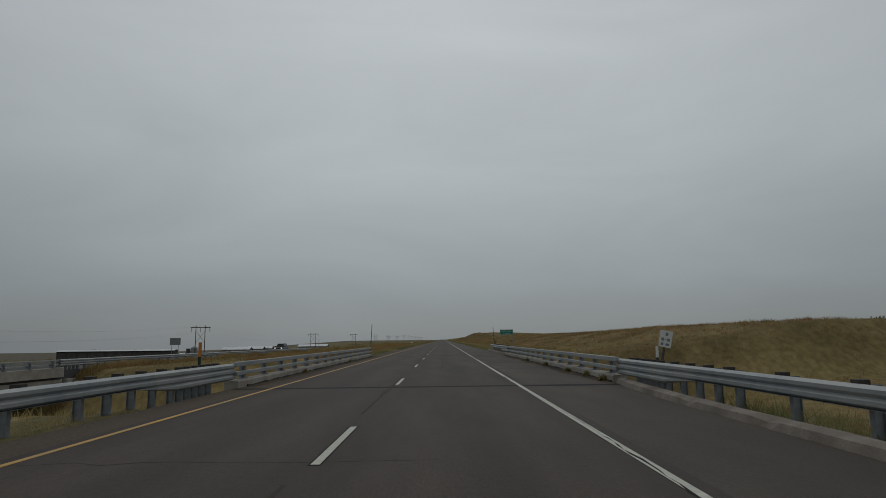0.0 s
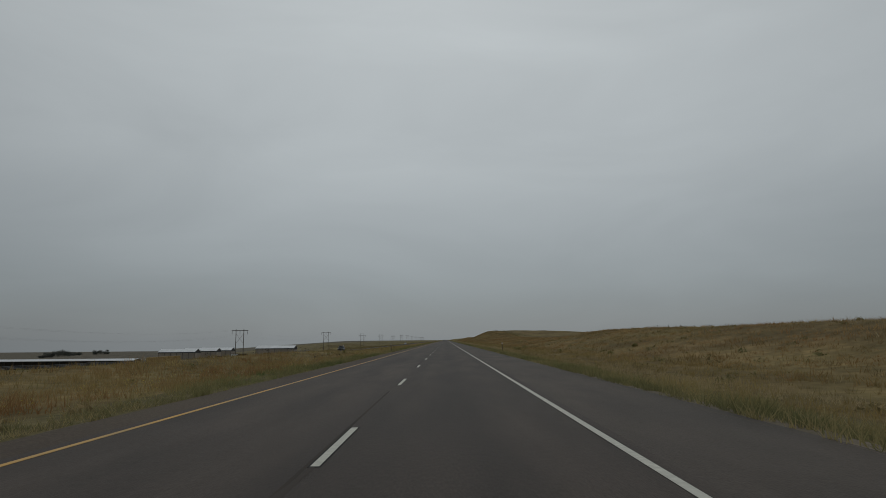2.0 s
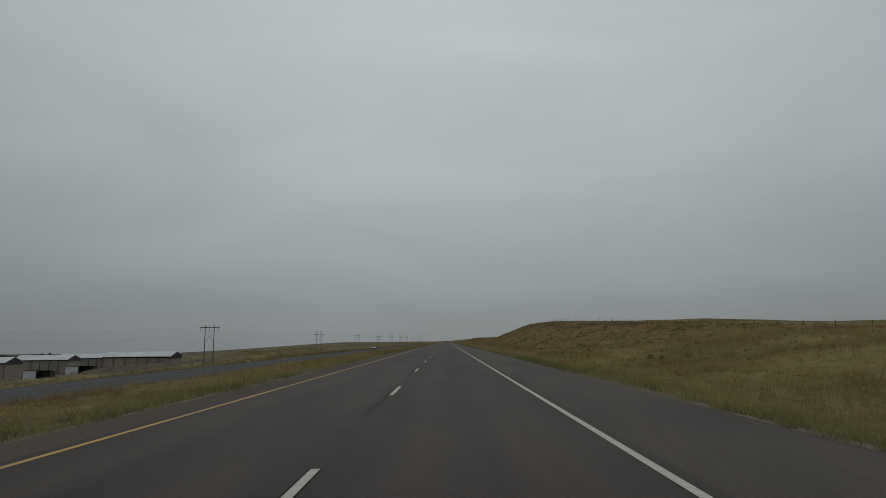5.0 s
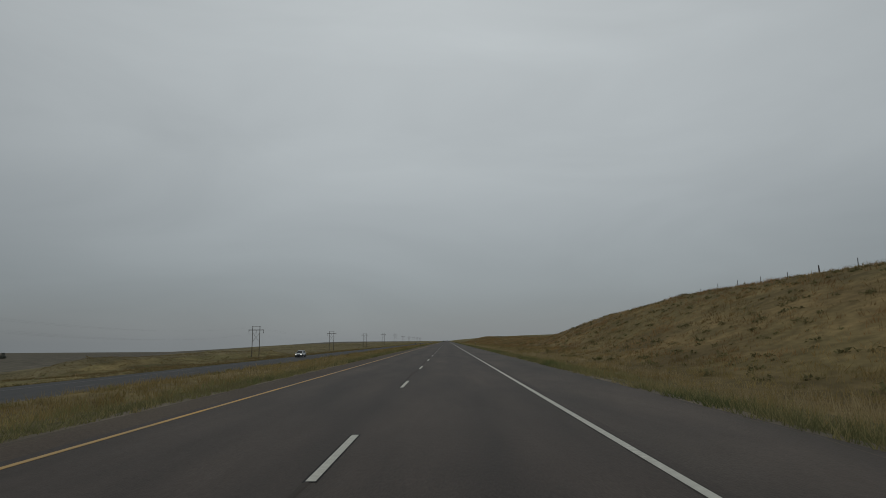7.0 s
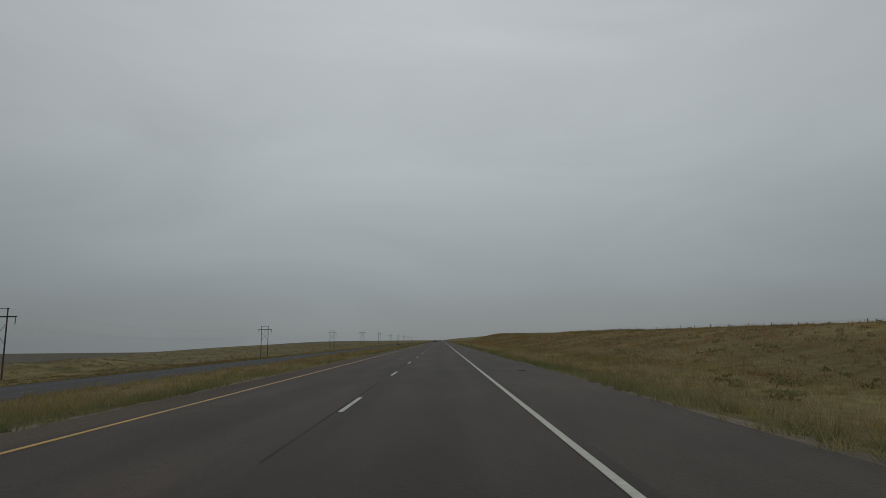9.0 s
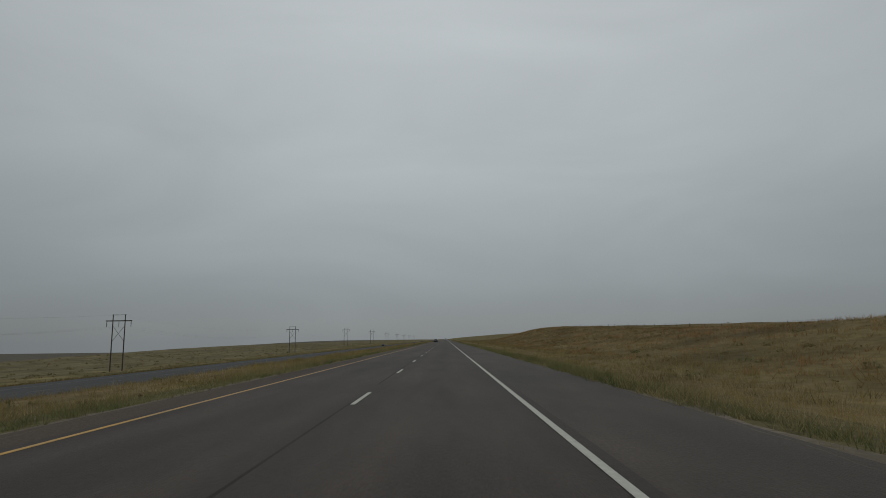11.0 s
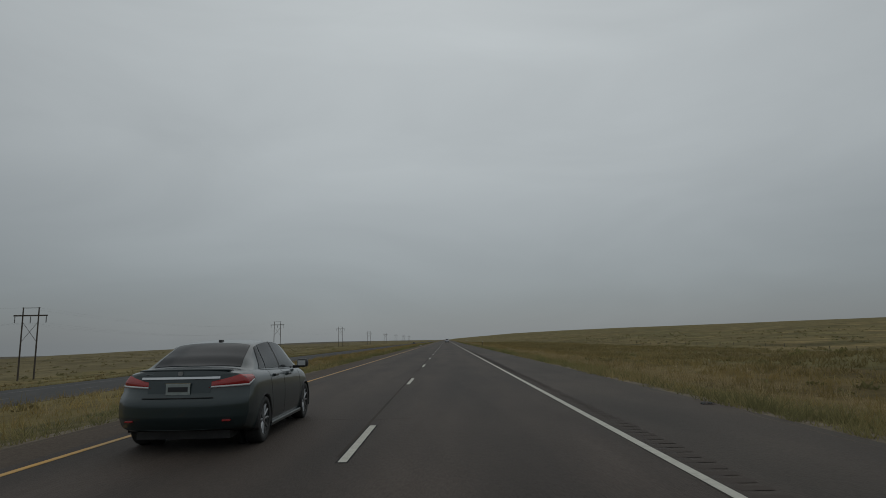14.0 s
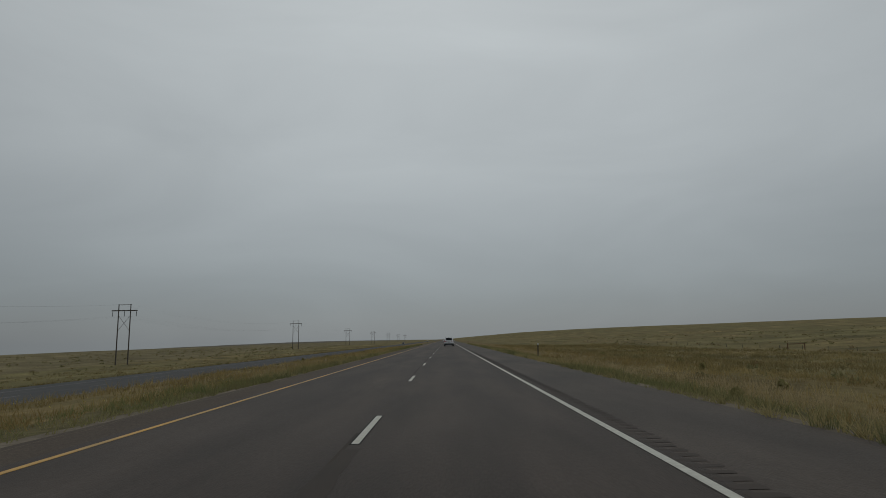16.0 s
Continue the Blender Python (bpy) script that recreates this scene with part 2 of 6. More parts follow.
RUBBER = mat("tyre_rubber", (0.018, 0.018, 0.018), 0.8, second=(0.03, 0.03, 0.03), scale=20)
ALLOY = mat("alloy_rim", (0.35, 0.36, 0.37), 0.35, 0.8, second=(0.28, 0.29, 0.3), scale=10)
TINT = mat("tinted_glass", (0.010, 0.012, 0.014), 0.12, spec=0.16)
PLASTIC = mat("black_plastic", (0.02, 0.02, 0.021), 0.55, second=(0.03, 0.03, 0.03), scale=15)
CHROME = mat("chrome", (0.6, 0.61, 0.62), 0.15, 1.0)
RED_LENS = mat("red_lens", (0.33, 0.02, 0.02), 0.25, coat=0.3)
CLEAR_LENS = mat("clear_lens", (0.55, 0.57, 0.58), 0.15, coat=0.5)
LAMP_ON = mat("lit_headlight", (0.8, 0.8, 0.75), 0.2, emit=(1.0, 0.95, 0.85, 1.3))
PAINT_WHITE = mat("white_car_paint", (0.80, 0.81, 0.82), 0.25, coat=0.6, second=(0.66, 0.68, 0.70), scale=2)
PAINT_GREY = mat("grey_car_paint", (0.021, 0.036, 0.039), 0.30, 0.25, coat=0.6, second=(0.019, 0.032, 0.035), scale=2, spec=0.5)
PAINT_SILVER = mat("silver_car_paint", (0.36, 0.38, 0.38), 0.3, 0.4, coat=0.5, second=(0.32, 0.34, 0.34), scale=2)
PAINT_GREEN = mat("dark_green_car_paint", (0.012, 0.022, 0.021), 0.3, 0.0, coat=0.15, second=(0.016, 0.027, 0.025), scale=2, spec=0.25)
PAINT_DARK = mat("dark_car_paint", (0.014, 0.017, 0.021), 0.3, 0.0, coat=0.12, second=(0.018, 0.021, 0.025), scale=2, spec=0.2)
ROOF_METAL = mat("pale_sheet_roof", (0.66, 0.68, 0.69), 0.5, 0.1, second=(0.56, 0.58, 0.59), scale=0.8, third=(0.50, 0.51, 0.51), scale2=0.15)
SHRUB = mat("sage_leaves", (0.25, 0.205, 0.105), 0.9, second=(0.30, 0.215, 0.11), scale=0.5, third=(0.205, 0.20, 0.095), scale2=0.1, island=0.3, spec=0.05, thin=0.35)
GREEN_SHRUB = mat("dark_green_shrub_leaves", (0.150, 0.142, 0.066), 0.9, second=(0.185, 0.160, 0.076), scale=0.5, island=0.3, spec=0.05, thin=0.35)
BARN_WALL = mat("grey_tan_sheeting", (0.35, 0.305, 0.25), 0.8, second=(0.285, 0.245, 0.20), scale=0.6, third=(0.25, 0.215, 0.175), scale2=0.12)
BARN_DARK = mat("dark_barn_boards", (0.052, 0.050, 0.050), 0.9, second=(0.075, 0.070, 0.066), scale=0.6)
HAY = mat("stacked_hay", (0.32, 0.22, 0.085), 0.95, second=(0.24, 0.16, 0.065), scale=1.5, bump=0.8, bump_scale=6)
# leaf colour greyed to stand in for haze over the far trees
FOLIAGE = mat("haze_greyed_leaves", (0.088, 0.096, 0.078), 0.9, second=(0.112, 0.118, 0.094), scale=0.4, island=0.4)
WIRE = mat("dark_wire", (0.05, 0.05, 0.05), 0.6)


# ---- helpers of this scene ----
def place(x, y, z, rz=0.0):
    return pose(x * U, y * U, z * U, 0, 0, rz)


def thing(name, m, label, category, group="", kind=""):
    ob = new(name)
    ob.matrix_basis = m @ Matrix.Diagonal((U, U, U, 1))
    return tagged(ob, label, category, group, kind)


def mesh_of(name, bm, *mats):
    me = bpy.data.meshes.new(name)
    bmesh.ops.recalc_face_normals(bm, faces=bm.faces[:])
    bm.to_mesh(me)
    bm.free()
    for m in mats:
        me.materials.append(m)
    return me


def part(name, bm, material, parent, label="", smooth=False):
    me = bm if isinstance(bm, bpy.types.Mesh) else mesh_of(name, bm, material)
    if smooth:
        me.shade_smooth()
    ob = new(name, me)
    ob.parent = parent
    if label:
        ob["label"] = label
    return ob


def single(name, bm, material, label, category, kind="", m=None, group="", smooth=False):
    me = bm if isinstance(bm, bpy.types.Mesh) else mesh_of(name, bm, material)
    if smooth:
        me.shade_smooth()
    ob = new(name, me)
    ob.matrix_basis = (m if m else Matrix()) @ Matrix.Diagonal((U, U, U, 1))
    return tagged(ob, label, category, group, kind)


def box(x0, x1, y0, y1, z0, z1, bm=None, bevel=0.0):
    own = bmesh.new()
    bmesh.ops.create_cube(own, size=1.0)
    bmesh.ops.transform(own, matrix=Matrix.Translation(((x0 + x1) / 2, (y0 + y1) / 2, (z0 + z1) / 2)) @ Matrix.Diagonal((x1 - x0, y1 - y0, z1 - z0, 1)), verts=own.verts)
    if bevel:
        bmesh.ops.bevel(own, geom=own.edges[:], offset=bevel, segments=2, affect="EDGES", profile=0.6)
    return merged(bm, own)


def rod(a, b, r0, r1=None, bm=None, n=8):
    a, b = Vector(a), Vector(b)
    own = bmesh.new()
    d = b - a
    bmesh.ops.create_cone(own, cap_ends=True, segments=n, radius1=r0, radius2=r0 if r1 is None else r1, depth=d.length)
    bmesh.ops.transform(own, matrix=Matrix.Translation((a + b) / 2) @ d.to_track_quat("Z", "Y").to_matrix().to_4x4(), verts=own.verts)
    return merged(bm, own)


def merged(bm, own):
    if bm is None:
        return own
    tmp = bpy.data.meshes.new("tmp")
    own.to_mesh(tmp)
    own.free()
    bm.from_mesh(tmp)
    bpy.data.meshes.remove(tmp)
    return bm


def loft(rings, closed=True, caps=True, bm=None):
    bm = bm if bm else bmesh.new()
    vs = [[bm.verts.new(p) for p in ring] for ring in rings]
    n = len(rings[0])
    for a, b in zip(vs, vs[1:]):
        for i in range(n if closed else n - 1):
            j = (i + 1) % n
            bm.faces.new((a[i], a[j], b[j], b[i]))
    if caps and closed:
        bm.faces.new(vs[0][::-1])
        bm.faces.new(vs[-1])
    return bm


def grid_mesh(name, verts, faces, material):
    me = bpy.data.meshes.new(name)
    me.vertices.add(len(verts))
    me.vertices.foreach_set("co", np.asarray(verts, dtype=np.float32).ravel())
    k = faces.shape[1]
    me.loops.add(faces.size)
    me.loops.foreach_set("vertex_index", faces.astype(np.int32).ravel())
    me.polygons.add(len(faces))
    me.polygons.foreach_set("loop_start", np.arange(0, faces.size, k, dtype=np.int32))
    me.update(calc_edges=True)
    me.materials.append(material)
    return me


# ---- the lie of the land ----
CREST_Y = [-100, 43, 116, 176, 250, 296, 310, 335, 416, 461, 487, 511, 536, 575, 610, 653, 690, 707, 723, 740, 755, 793, 860, 919, 960, 994,
           1020, 1052, 1096, 1121, 1140, 1160, 1180, 1201, 1245, 1300, 1371, 1500, 2000, 6000]
CREST_Z = [3.0, 3.05, 3.3, 2.9, 3.1, 3.6, 2.4, 2.12, 1.97, 2.50, 3.3, 4.2, 4.8, 6.5, 7.6, 8.2, 6.8, 4.7, 3.3, 2.85, 2.7, 2.65, 3.2, 3.3, 2.8, 2.8,
           3.4, 4.2, 5.05, 4.8, 3.8, 3.1, 2.8, 2.75, 2.6, 2.8, 2.4, 2.6, 2.6, 2.6]
LEFT_X = [0, 5, 8, 13, 22, 25.5, 38.5, 43, 60, 98, 140, 220]
LEFT_Z = [0, -0.03, -0.25, -0.55, -2.2, -2.55, -2.55, -3.1, -4.6, -7.0, -11.3, -16.8]
LEFT_FAR = [0, -0.03, -0.25, -0.55, -2.2, -2.55, -2.55, -3.0, -4.4, -6.7, -7.6, -8.6]


OPP_Y = [-200, 60, 120, 300, 450, 9500]
OPP_K = [0.2, 0.2, 0.32, 0.63, 1.0, 1.0]


def opp_z(y):
    """Height of the opposite carriageway."""
    return -2.5 * float(np.interp(y, OPP_Y, OPP_K))


def smooth01(v):
    v = np.clip(v, 0, 1)
    return v * v * (3 - 2 * v)


def lumps(x, y):
    return (np.sin(x * 0.11 + 1.3 * np.sin(y * 0.017)) * np.sin(y * 0.053 + x * 0.03) * 0.35
            + np.sin(x * 0.31 + y * 0.043) * np.sin(y * 0.19 - x * 0.07) * 0.16 + np.sin(x * 0.9 + y * 0.37) * np.sin(y * 0.71 - x * 0.5) * 0.03)


def land(x, y):
    """Height of the ground, with the road's surface at zero."""
    x, y = np.asarray(x, float), np.asarray(y, float)
    far = smooth01((y - 760) / 600)
    near = 1 - smooth01((y - 380) / 250)
    left = (np.interp(-x, LEFT_X, LEFT_Z) + near * np.interp(-x, [98, 140, 220], [0, 3.5, 7.0])) * (1 - far) + np.interp(-x, LEFT_X, LEFT_FAR) * far
    k = np.interp(y, OPP_Y, OPP_K)
    left = left * (k + (1 - k) * smooth01((-x - 43) / 60)) + np.where(-x > 5, -0.1 * (1 - k), 0)
    left = left + 2.9 * smooth01((y - 1250) / 500) * smooth01((-x - 45) / 50)
    left = left - 0.06 * np.clip(-x - np.clip(200 + 0.15 * (y - 900), 160, None), 0, 2050)
    left = left + smooth01((y - 1500) / 2500) * smooth01((-x - 60) / 300) * 3.0
    left = left + 0.8 * np.exp(-((-x - 17.5) / 4.0) ** 2) * smooth01((y - 128) / 50) * smooth01((300 - y) / 70)
    left = left + 13.0 * np.exp(-((x + 1030) / 300) ** 2 - ((y - 1850) / 320) ** 2)
    bank = np.exp(-((-x - 116) / 13) ** 2) * smooth01((y - 725) / 45) * smooth01((990 - y) / 50) * (5.0 + 0.5 * np.sin(y * 0.06))
    left = left + bank
    crest = np.interp(y, CREST_Y, CREST_Z) - 0.32
    crest = crest - np.clip(crest - 2.4, 0, None) * 0.8 * smooth01((x - 65) / 80) * smooth01((760 - y) / 40)
    foot = np.interp(x, [0, 7, 9.5, 14], [0, -0.03, -0.35, -0.45])
    rise = smooth01((x - 12) / 26)
    right = foot * (1 - rise) + crest * rise + np.interp(x, [38, 90, 200, 400, 1500, 5000], [0, 0.35, 1.1, 2.5, 10.0, 28.0])
    low = smooth01((y - 1165) / 45)
    pasture = foot * (1 - rise) - 0.75 * rise + np.interp(x, [55, 120, 250, 400, 1500, 5000], [0, 2.7, 8.6, 12.5, 38.0, 85.0]) + smooth01((y - 1450) / 1200) * smooth01((x - 30) / 120) * 9.0
    right = right * (1 - low) + pasture * low
    z = np.where(x < 0, left, right)
    wide = smooth01((np.abs(x) - 12) / 20) * np.where(x < 0, smooth01((-x - 36) / 12), 1.0)
    z = z + lumps(x, y) * wide * (1 - 0.55 * np.exp(-((x - 38) / 14) ** 2))
    for bx, by, wx, wy, up in ((-248, 780, 22, 70, 3.6), (-151, 725, 20, 16, 3.2), (-201, 733, 20, 12, 1.8)):
        z = z + up * smooth01(1 + (wx - np.abs(x - bx)) / 10) * smooth01(1 + (wy - np.abs(y - by)) / 12)
    gy_ = y + 8.6 * smooth01((-x - 8) / 16)
    gully = smooth01((gy_ - 6) / 8) * smooth01((49 - gy_) / 8) * smooth01((130 - np.abs(x)) / 60)
    return z - gully * (3.6 + 0.02 * np.abs(x))


def ground_z(x, y):
    return float(land(x, y))


xs = np.concatenate([-np.geomspace(300, 9000, 24)[::-1], np.arange(-288, -60, 6.0), np.arange(-57, -36, 1.5), np.arange(-36, -4.0, 1.0), [-4.2, 0.0, 6.4], np.arange(7.2, 20, 1.0), np.arange(20, 60, 2.0), np.geomspace(62, 9000, 32)])
ys = np.concatenate([-np.geomspace(70, 4000, 14)[::-1], np.arange(-60, 100, 2.0), np.arange(100, 1500, 4.0), np.geomspace(1504, 9000, 60)])
gx, gy = np.meshgrid(xs, ys)
gz = land(gx, gy) - np.where((gx > -4.75) & (gx < 6.95), 0.25, 0.0) - np.where((gx > -38.6) & (gx < -25.9), 0.25, 0.0)
gv = np.stack([gx, gy, gz], -1).reshape(-1, 3)
w = len(xs)
a = (np.arange(len(ys) - 1)[:, None] * w + np.arange(w - 1)[None]).ravel()
turf = grid_mesh("ground", gv, np.stack([a, a + 1, a + w + 1, a + w], 1), GROUND)
turf.materials.append(VERGE_GROUND)
turf.materials.append(OLIVE_TURF)
turf.materials.append(PLAIN)
turf.materials.append(YARD)
turf.materials.append(HAZED_PLAIN)
mid, mid_y = gv[a, 0], gv[a, 1]
# ground left of -380 takes the material greyed for haze
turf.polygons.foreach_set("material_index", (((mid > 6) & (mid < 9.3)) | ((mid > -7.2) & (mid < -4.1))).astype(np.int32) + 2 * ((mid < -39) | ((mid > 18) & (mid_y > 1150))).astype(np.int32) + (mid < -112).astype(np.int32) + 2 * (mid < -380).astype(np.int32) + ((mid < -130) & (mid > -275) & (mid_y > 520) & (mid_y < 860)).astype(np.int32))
single("ground", turf, None, "rolling dry prairie of tan and brown grass, its far left greyed for haze", "ground", "structure", smooth=True)


# ---- the road ----
def strip(name, x0, x1, y0, y1, z, thick, material, parent=None, label="", category="", step=40.0, kind="structure", rise=None):
    n = max(2, int((y1 - y0) / step) + 1)
    at = [(y, z + (rise(y) if rise else 0.0)) for y in np.linspace(y0, y1, n)]
    rings = [[(x0, y, h - thick), (x1, y, h - thick), (x1, y, h), (x0, y, h)] for y, h in at]
    if parent:
        return part(name, loft(rings), material, parent, label)
    return single(name, loft(rings), material, label, category, kind)


END = 8500.0
road = thing("road", place(0, 0, 0), "two dark asphalt lanes of a divided highway", "road", kind="structure")
strip("carriageway", -3.9, 3.95, -80, END, 0.0, 0.5, ASPHALT, road)
strip("shoulder", -4.85, -3.9, -80, END, -0.004, 0.5, DUSTY, road, "dusty paved edge beside the yellow line")
strip("shoulder", 3.95, 7.05, -80, 68, -0.004, 0.5, SHOULDER, road)
strip("shoulder", 3.95, 6.72, 68, END, -0.004, 0.5, SHOULDER, road)
strip("edge_line", 3.652, 3.768, -80, END, 0.005, 0.004, WHITE, road, "worn white edge line")
strip("edge_line", -3.68, -3.58, -80, END, 0.005, 0.004, YELLOW, road, "worn yellow edge line")
ey = np.arange(-80, 1500, 0.6)
fray = np.random.default_rng(5).uniform(0.004, 0.035, len(ey))
for at, side in ((3.655, -1), (3.765, 1)):
    part("sealed_edge", loft([[(at, v, 0.0004), (at, v, 0.0024), (at + side * w_, v, 0.0024), (at + side * w_, v, 0.0004)] for v, w_ in zip(ey, fray)]), SEALED_EDGE, road, "thin ragged dark edge beside the white line")
y = -40.0
while y < 1480:
    n = random.uniform(5, 18)
    strip("seam", -0.125, -0.075, y, y + n, 0.0012, 0.001, SEAM, road, "dark sealed joint between the lanes", step=10)
    y += n + random.uniform(2, 16)
dash = mesh_of("lane_dash", box(-0.052, 0.052, 0, 3.0, 0.002, 0.006), WHITE)
border = mesh_of("dash_border", box(-0.078, 0.070, -0.04, 3.04, 0.0012, 0.0035), TAR)
for k in range(-5, 260):
    if k < 130:
        part("dash_border", border, TAR, road).location = (0, 12.192 * k, 0)
    ob = part("lane_dash", dash, WHITE, road)
    ob.location = (0, 12.192 * k, 0)

# the old ragged black patches behind the lane dashes, cracks across the lanes, and the milled rumble strip
rng = np.random.default_rng(7)


def crack(x0, x1, y, width, parent, name="crack", material=None, slope=0.0):
    n = 14
    pts = [(x0 + (x1 - x0) * i / n, y + slope * (x1 - x0) * i / n + rng.uniform(-0.10, 0.10)) for i in range(n + 1)]
    rings = [[(x, v - width * rng.uniform(0.3, 0.7), 0.002), (x, v + width * rng.uniform(0.3, 0.7), 0.002), (x, v, 0.0035)] for x, v in pts]
    part(name, loft(rings), material or TAR, parent)


for y, x0, x1 in ((0.2, -4.6, 1.4), (3.2, 3.9, 5.2), (22.0, 4.0, 6.6), (29.0, 4.1, 6.7), (62.0, -3.9, -0.5), (97.5, -2.0, 1.8), (131.0, -3.8, 1.0), (151.0, -4.6, 0.5),
                  (211.0, -2.5, 0.2), (271.0, -3.9, 2.5), (374.5, -1.9, 2.9), (424.5, 4.0, 6.6), (617.6, -3.5, -0.4), (667.5, -3.9, 1.5), (708.0, -3.6, 0.0), (757.0, -3.0, -1.2),
                  (998.5, -3.6, 1.2), (1036.0, -0.5, 1.4), (1083.0, -2.0, 0.4), (1118.5, -4.0, 0.8), (1162.0, -3.9, 0.6), (1209.0, -3.9, 0.0)):
    crack(x0, x1, y, 0.20 if y in (22.0, 29.0) else rng.uniform(0.007, 0.016), road, material=SEAM)
for x, y0, y1 in ((1.6, 30, 42), (1.2, 21, 30), (-1.2, 33, 44)):
    ys_ = np.arange(y0, y1, 0.25)
    xs_ = x + np.cumsum(rng.uniform(-0.07, 0.07, len(ys_))) * (0.25 if x > 3 else 1.0)
    part("crack", loft([[(a - 0.012, b, 0.002), (a + 0.012, b, 0.002), (a, b, 0.003)] for a, b in zip(xs_, ys_)]), TAR, road)
for x, y0, y1 in ((3.69, -20, 16), (3.69, 22, 44), (3.68, 44, 62), (3.70, 64, 96)):
    ys_ = np.arange(y0, y1, 0.3)
    xs_ = x + 0.035 * np.sin(ys_ * 0.4) + rng.uniform(-0.018, 0.018, len(ys_))
    hw_ = np.clip((0.032 if 20 < y0 < 50 else 0.008) * np.sin(ys_ * 0.31 + x * 50) + rng.uniform(-0.012, 0.018, len(ys_)), 0.002, 0.05)
    part("crack", loft([[(a - w_, b, 0.0055), (a + w_, b, 0.0055), (a, b, 0.0068)] for a, b, w_ in zip(xs_, ys_, hw_)]), TAR, road, "crack that has eaten into the edge line")
for x, y0, y1, w_ in ((-0.14, 33.0, 46.0, 0.05), (0.02, 58.5, 62.2, 0.10), (-0.2, 68.5, 77.0, 0.08), (-0.01, 88.0, 93.5, 0.07), (0.02, 331.5, 337.4, 0.09), (0.02, 1323.5, 1328.8, 0.15)):
    ys_ = np.arange(y0, y1, 0.5)
    part("patch", loft([[(x - w_ * rng.uniform(0.5, 1.2), b, 0.0022), (x + w_ * rng.uniform(0.5, 1.2), b, 0.0022), (x, b, 0.0040)] for b in ys_]), LANE_PATCH, road)
for k in range(0, 112):
    if k in (51,) or (k != 109 and rng.random() < 0.38 and k not in (16, 17, 18)):
        y1, ln = 12.192 * k - 0.02, rng.uniform(3.5, 6.5)
        n = 7
        rings = []
        for i in range(n + 1):
            h = 0.085 * (0.4 + 0.6 * math.sin(math.pi * min(1, 0.15 + i / n)))
            c = -0.03 - 0.10 * (1 - i / n) + rng.uniform(-0.02, 0.02)
            rings.append([(c - h, y1 - ln + ln * i / n, 0.0023), (c + h, y1 - ln + ln * i / n, 0.0023), (c, y1 - ln + ln * i / n, 0.0042)])
        part("patch", loft(rings), LANE_PATCH, road)
for y in (11.2, 46.0):
    part("expansion_joint", loft([[(x, y + 0.02 * x - 0.22, 0.002), (x, y + 0.02 * x + 0.22, 0.002), (x, y + 0.02 * x, 0.005)] for x in np.linspace(-4.7, 6.8, 20)]), TAR, road, "black tarred bridge joint across the lanes")
# grooves are not cut; flat darker patches paint the shade in them
RUMBLE = mat("groove_shade", (0.046, 0.036, 0.028), 0.85, second=(0.055, 0.042, 0.034), scale=0.6, third=(0.058, 0.044, 0.035), scale2=0.15, spec=0.2, sheen=0.03)
rv, rf = [], []
for y in np.arange(972, 1400, 0.31):
    a, b, d = 3.82 + rng.uniform(0, 0.03), 4.15 + rng.uniform(-0.03, 0.03), 0.085 + rng.uniform(-0.02, 0.02)
    n = len(rv)
    rv += [(a, y - d, 0.0012), (b, y - d, 0.0012), (b + 0.02, y, 0.0012), (b, y + d, 0.0012), (a, y + d, 0.0012), (a - 0.02, y, 0.0012)]
    rf.append([n + i for i in range(6)])
tagged(part("rumble_strip", grid_mesh("rumble_strip", np.array(rv), np.array(rf), RUMBLE), RUMBLE, road, "flat dark patches for the shaded milled grooves along the shoulder"), kind="stuff")

# ---- the other carriageway, lower and across the median ----
other = thing("opposite_road", place(0, 0, 0), "grey asphalt carriageway of the oncoming traffic", "road", kind="structure")
FADED = mat("faded_line_paint", (0.26, 0.26, 0.25), 0.9, second=(0.16, 0.16, 0.155), scale=2, spec=0.1)
strip("carriageway", -38.5, -26.0, -80, END, 0.0, 0.6, OTHER_ROAD, other, rise=opp_z, step=10)
strip("edge_line", -36.0, -35.88, -80, END, 0.006, 0.004, FADED, other, rise=opp_z, step=10)
strip("edge_line", -28.0, -27.88, -80, END, 0.006, 0.004, FADED, other, rise=opp_z, step=10)
odash = mesh_of("opposite_dash", box(-32.0, -31.88, 0, 3.0, 0.004, 0.008), FADED)
for k in range(0, 130):
    part("lane_dash", odash, FADED, other).location = (0, 12.192 * k, opp_z(12.192 * k + 1.5))


# ---- bridge: kerbs and steel tube rails ----
def kerb_of(name, x0, x1, y0, y1, z, label):
    n = 24
    rings = []
    for i in range(n + 1):
        y = y0 + (y1 - y0) * i / n
        j = rng.uniform(-0.012, 0.012)
        rings.append([(x0 + j, y, z - 0.45), (x1 + j, y, z - 0.45), (x1 + j, y, z + 0.19), (x1 - 0.03, y, z + 0.22), (x0 + 0.03, y, z + 0.22), (x0 + j, y, z + 0.19)])
    return single(name, loft(rings), CONCRETE, label, "kerb", "structure")


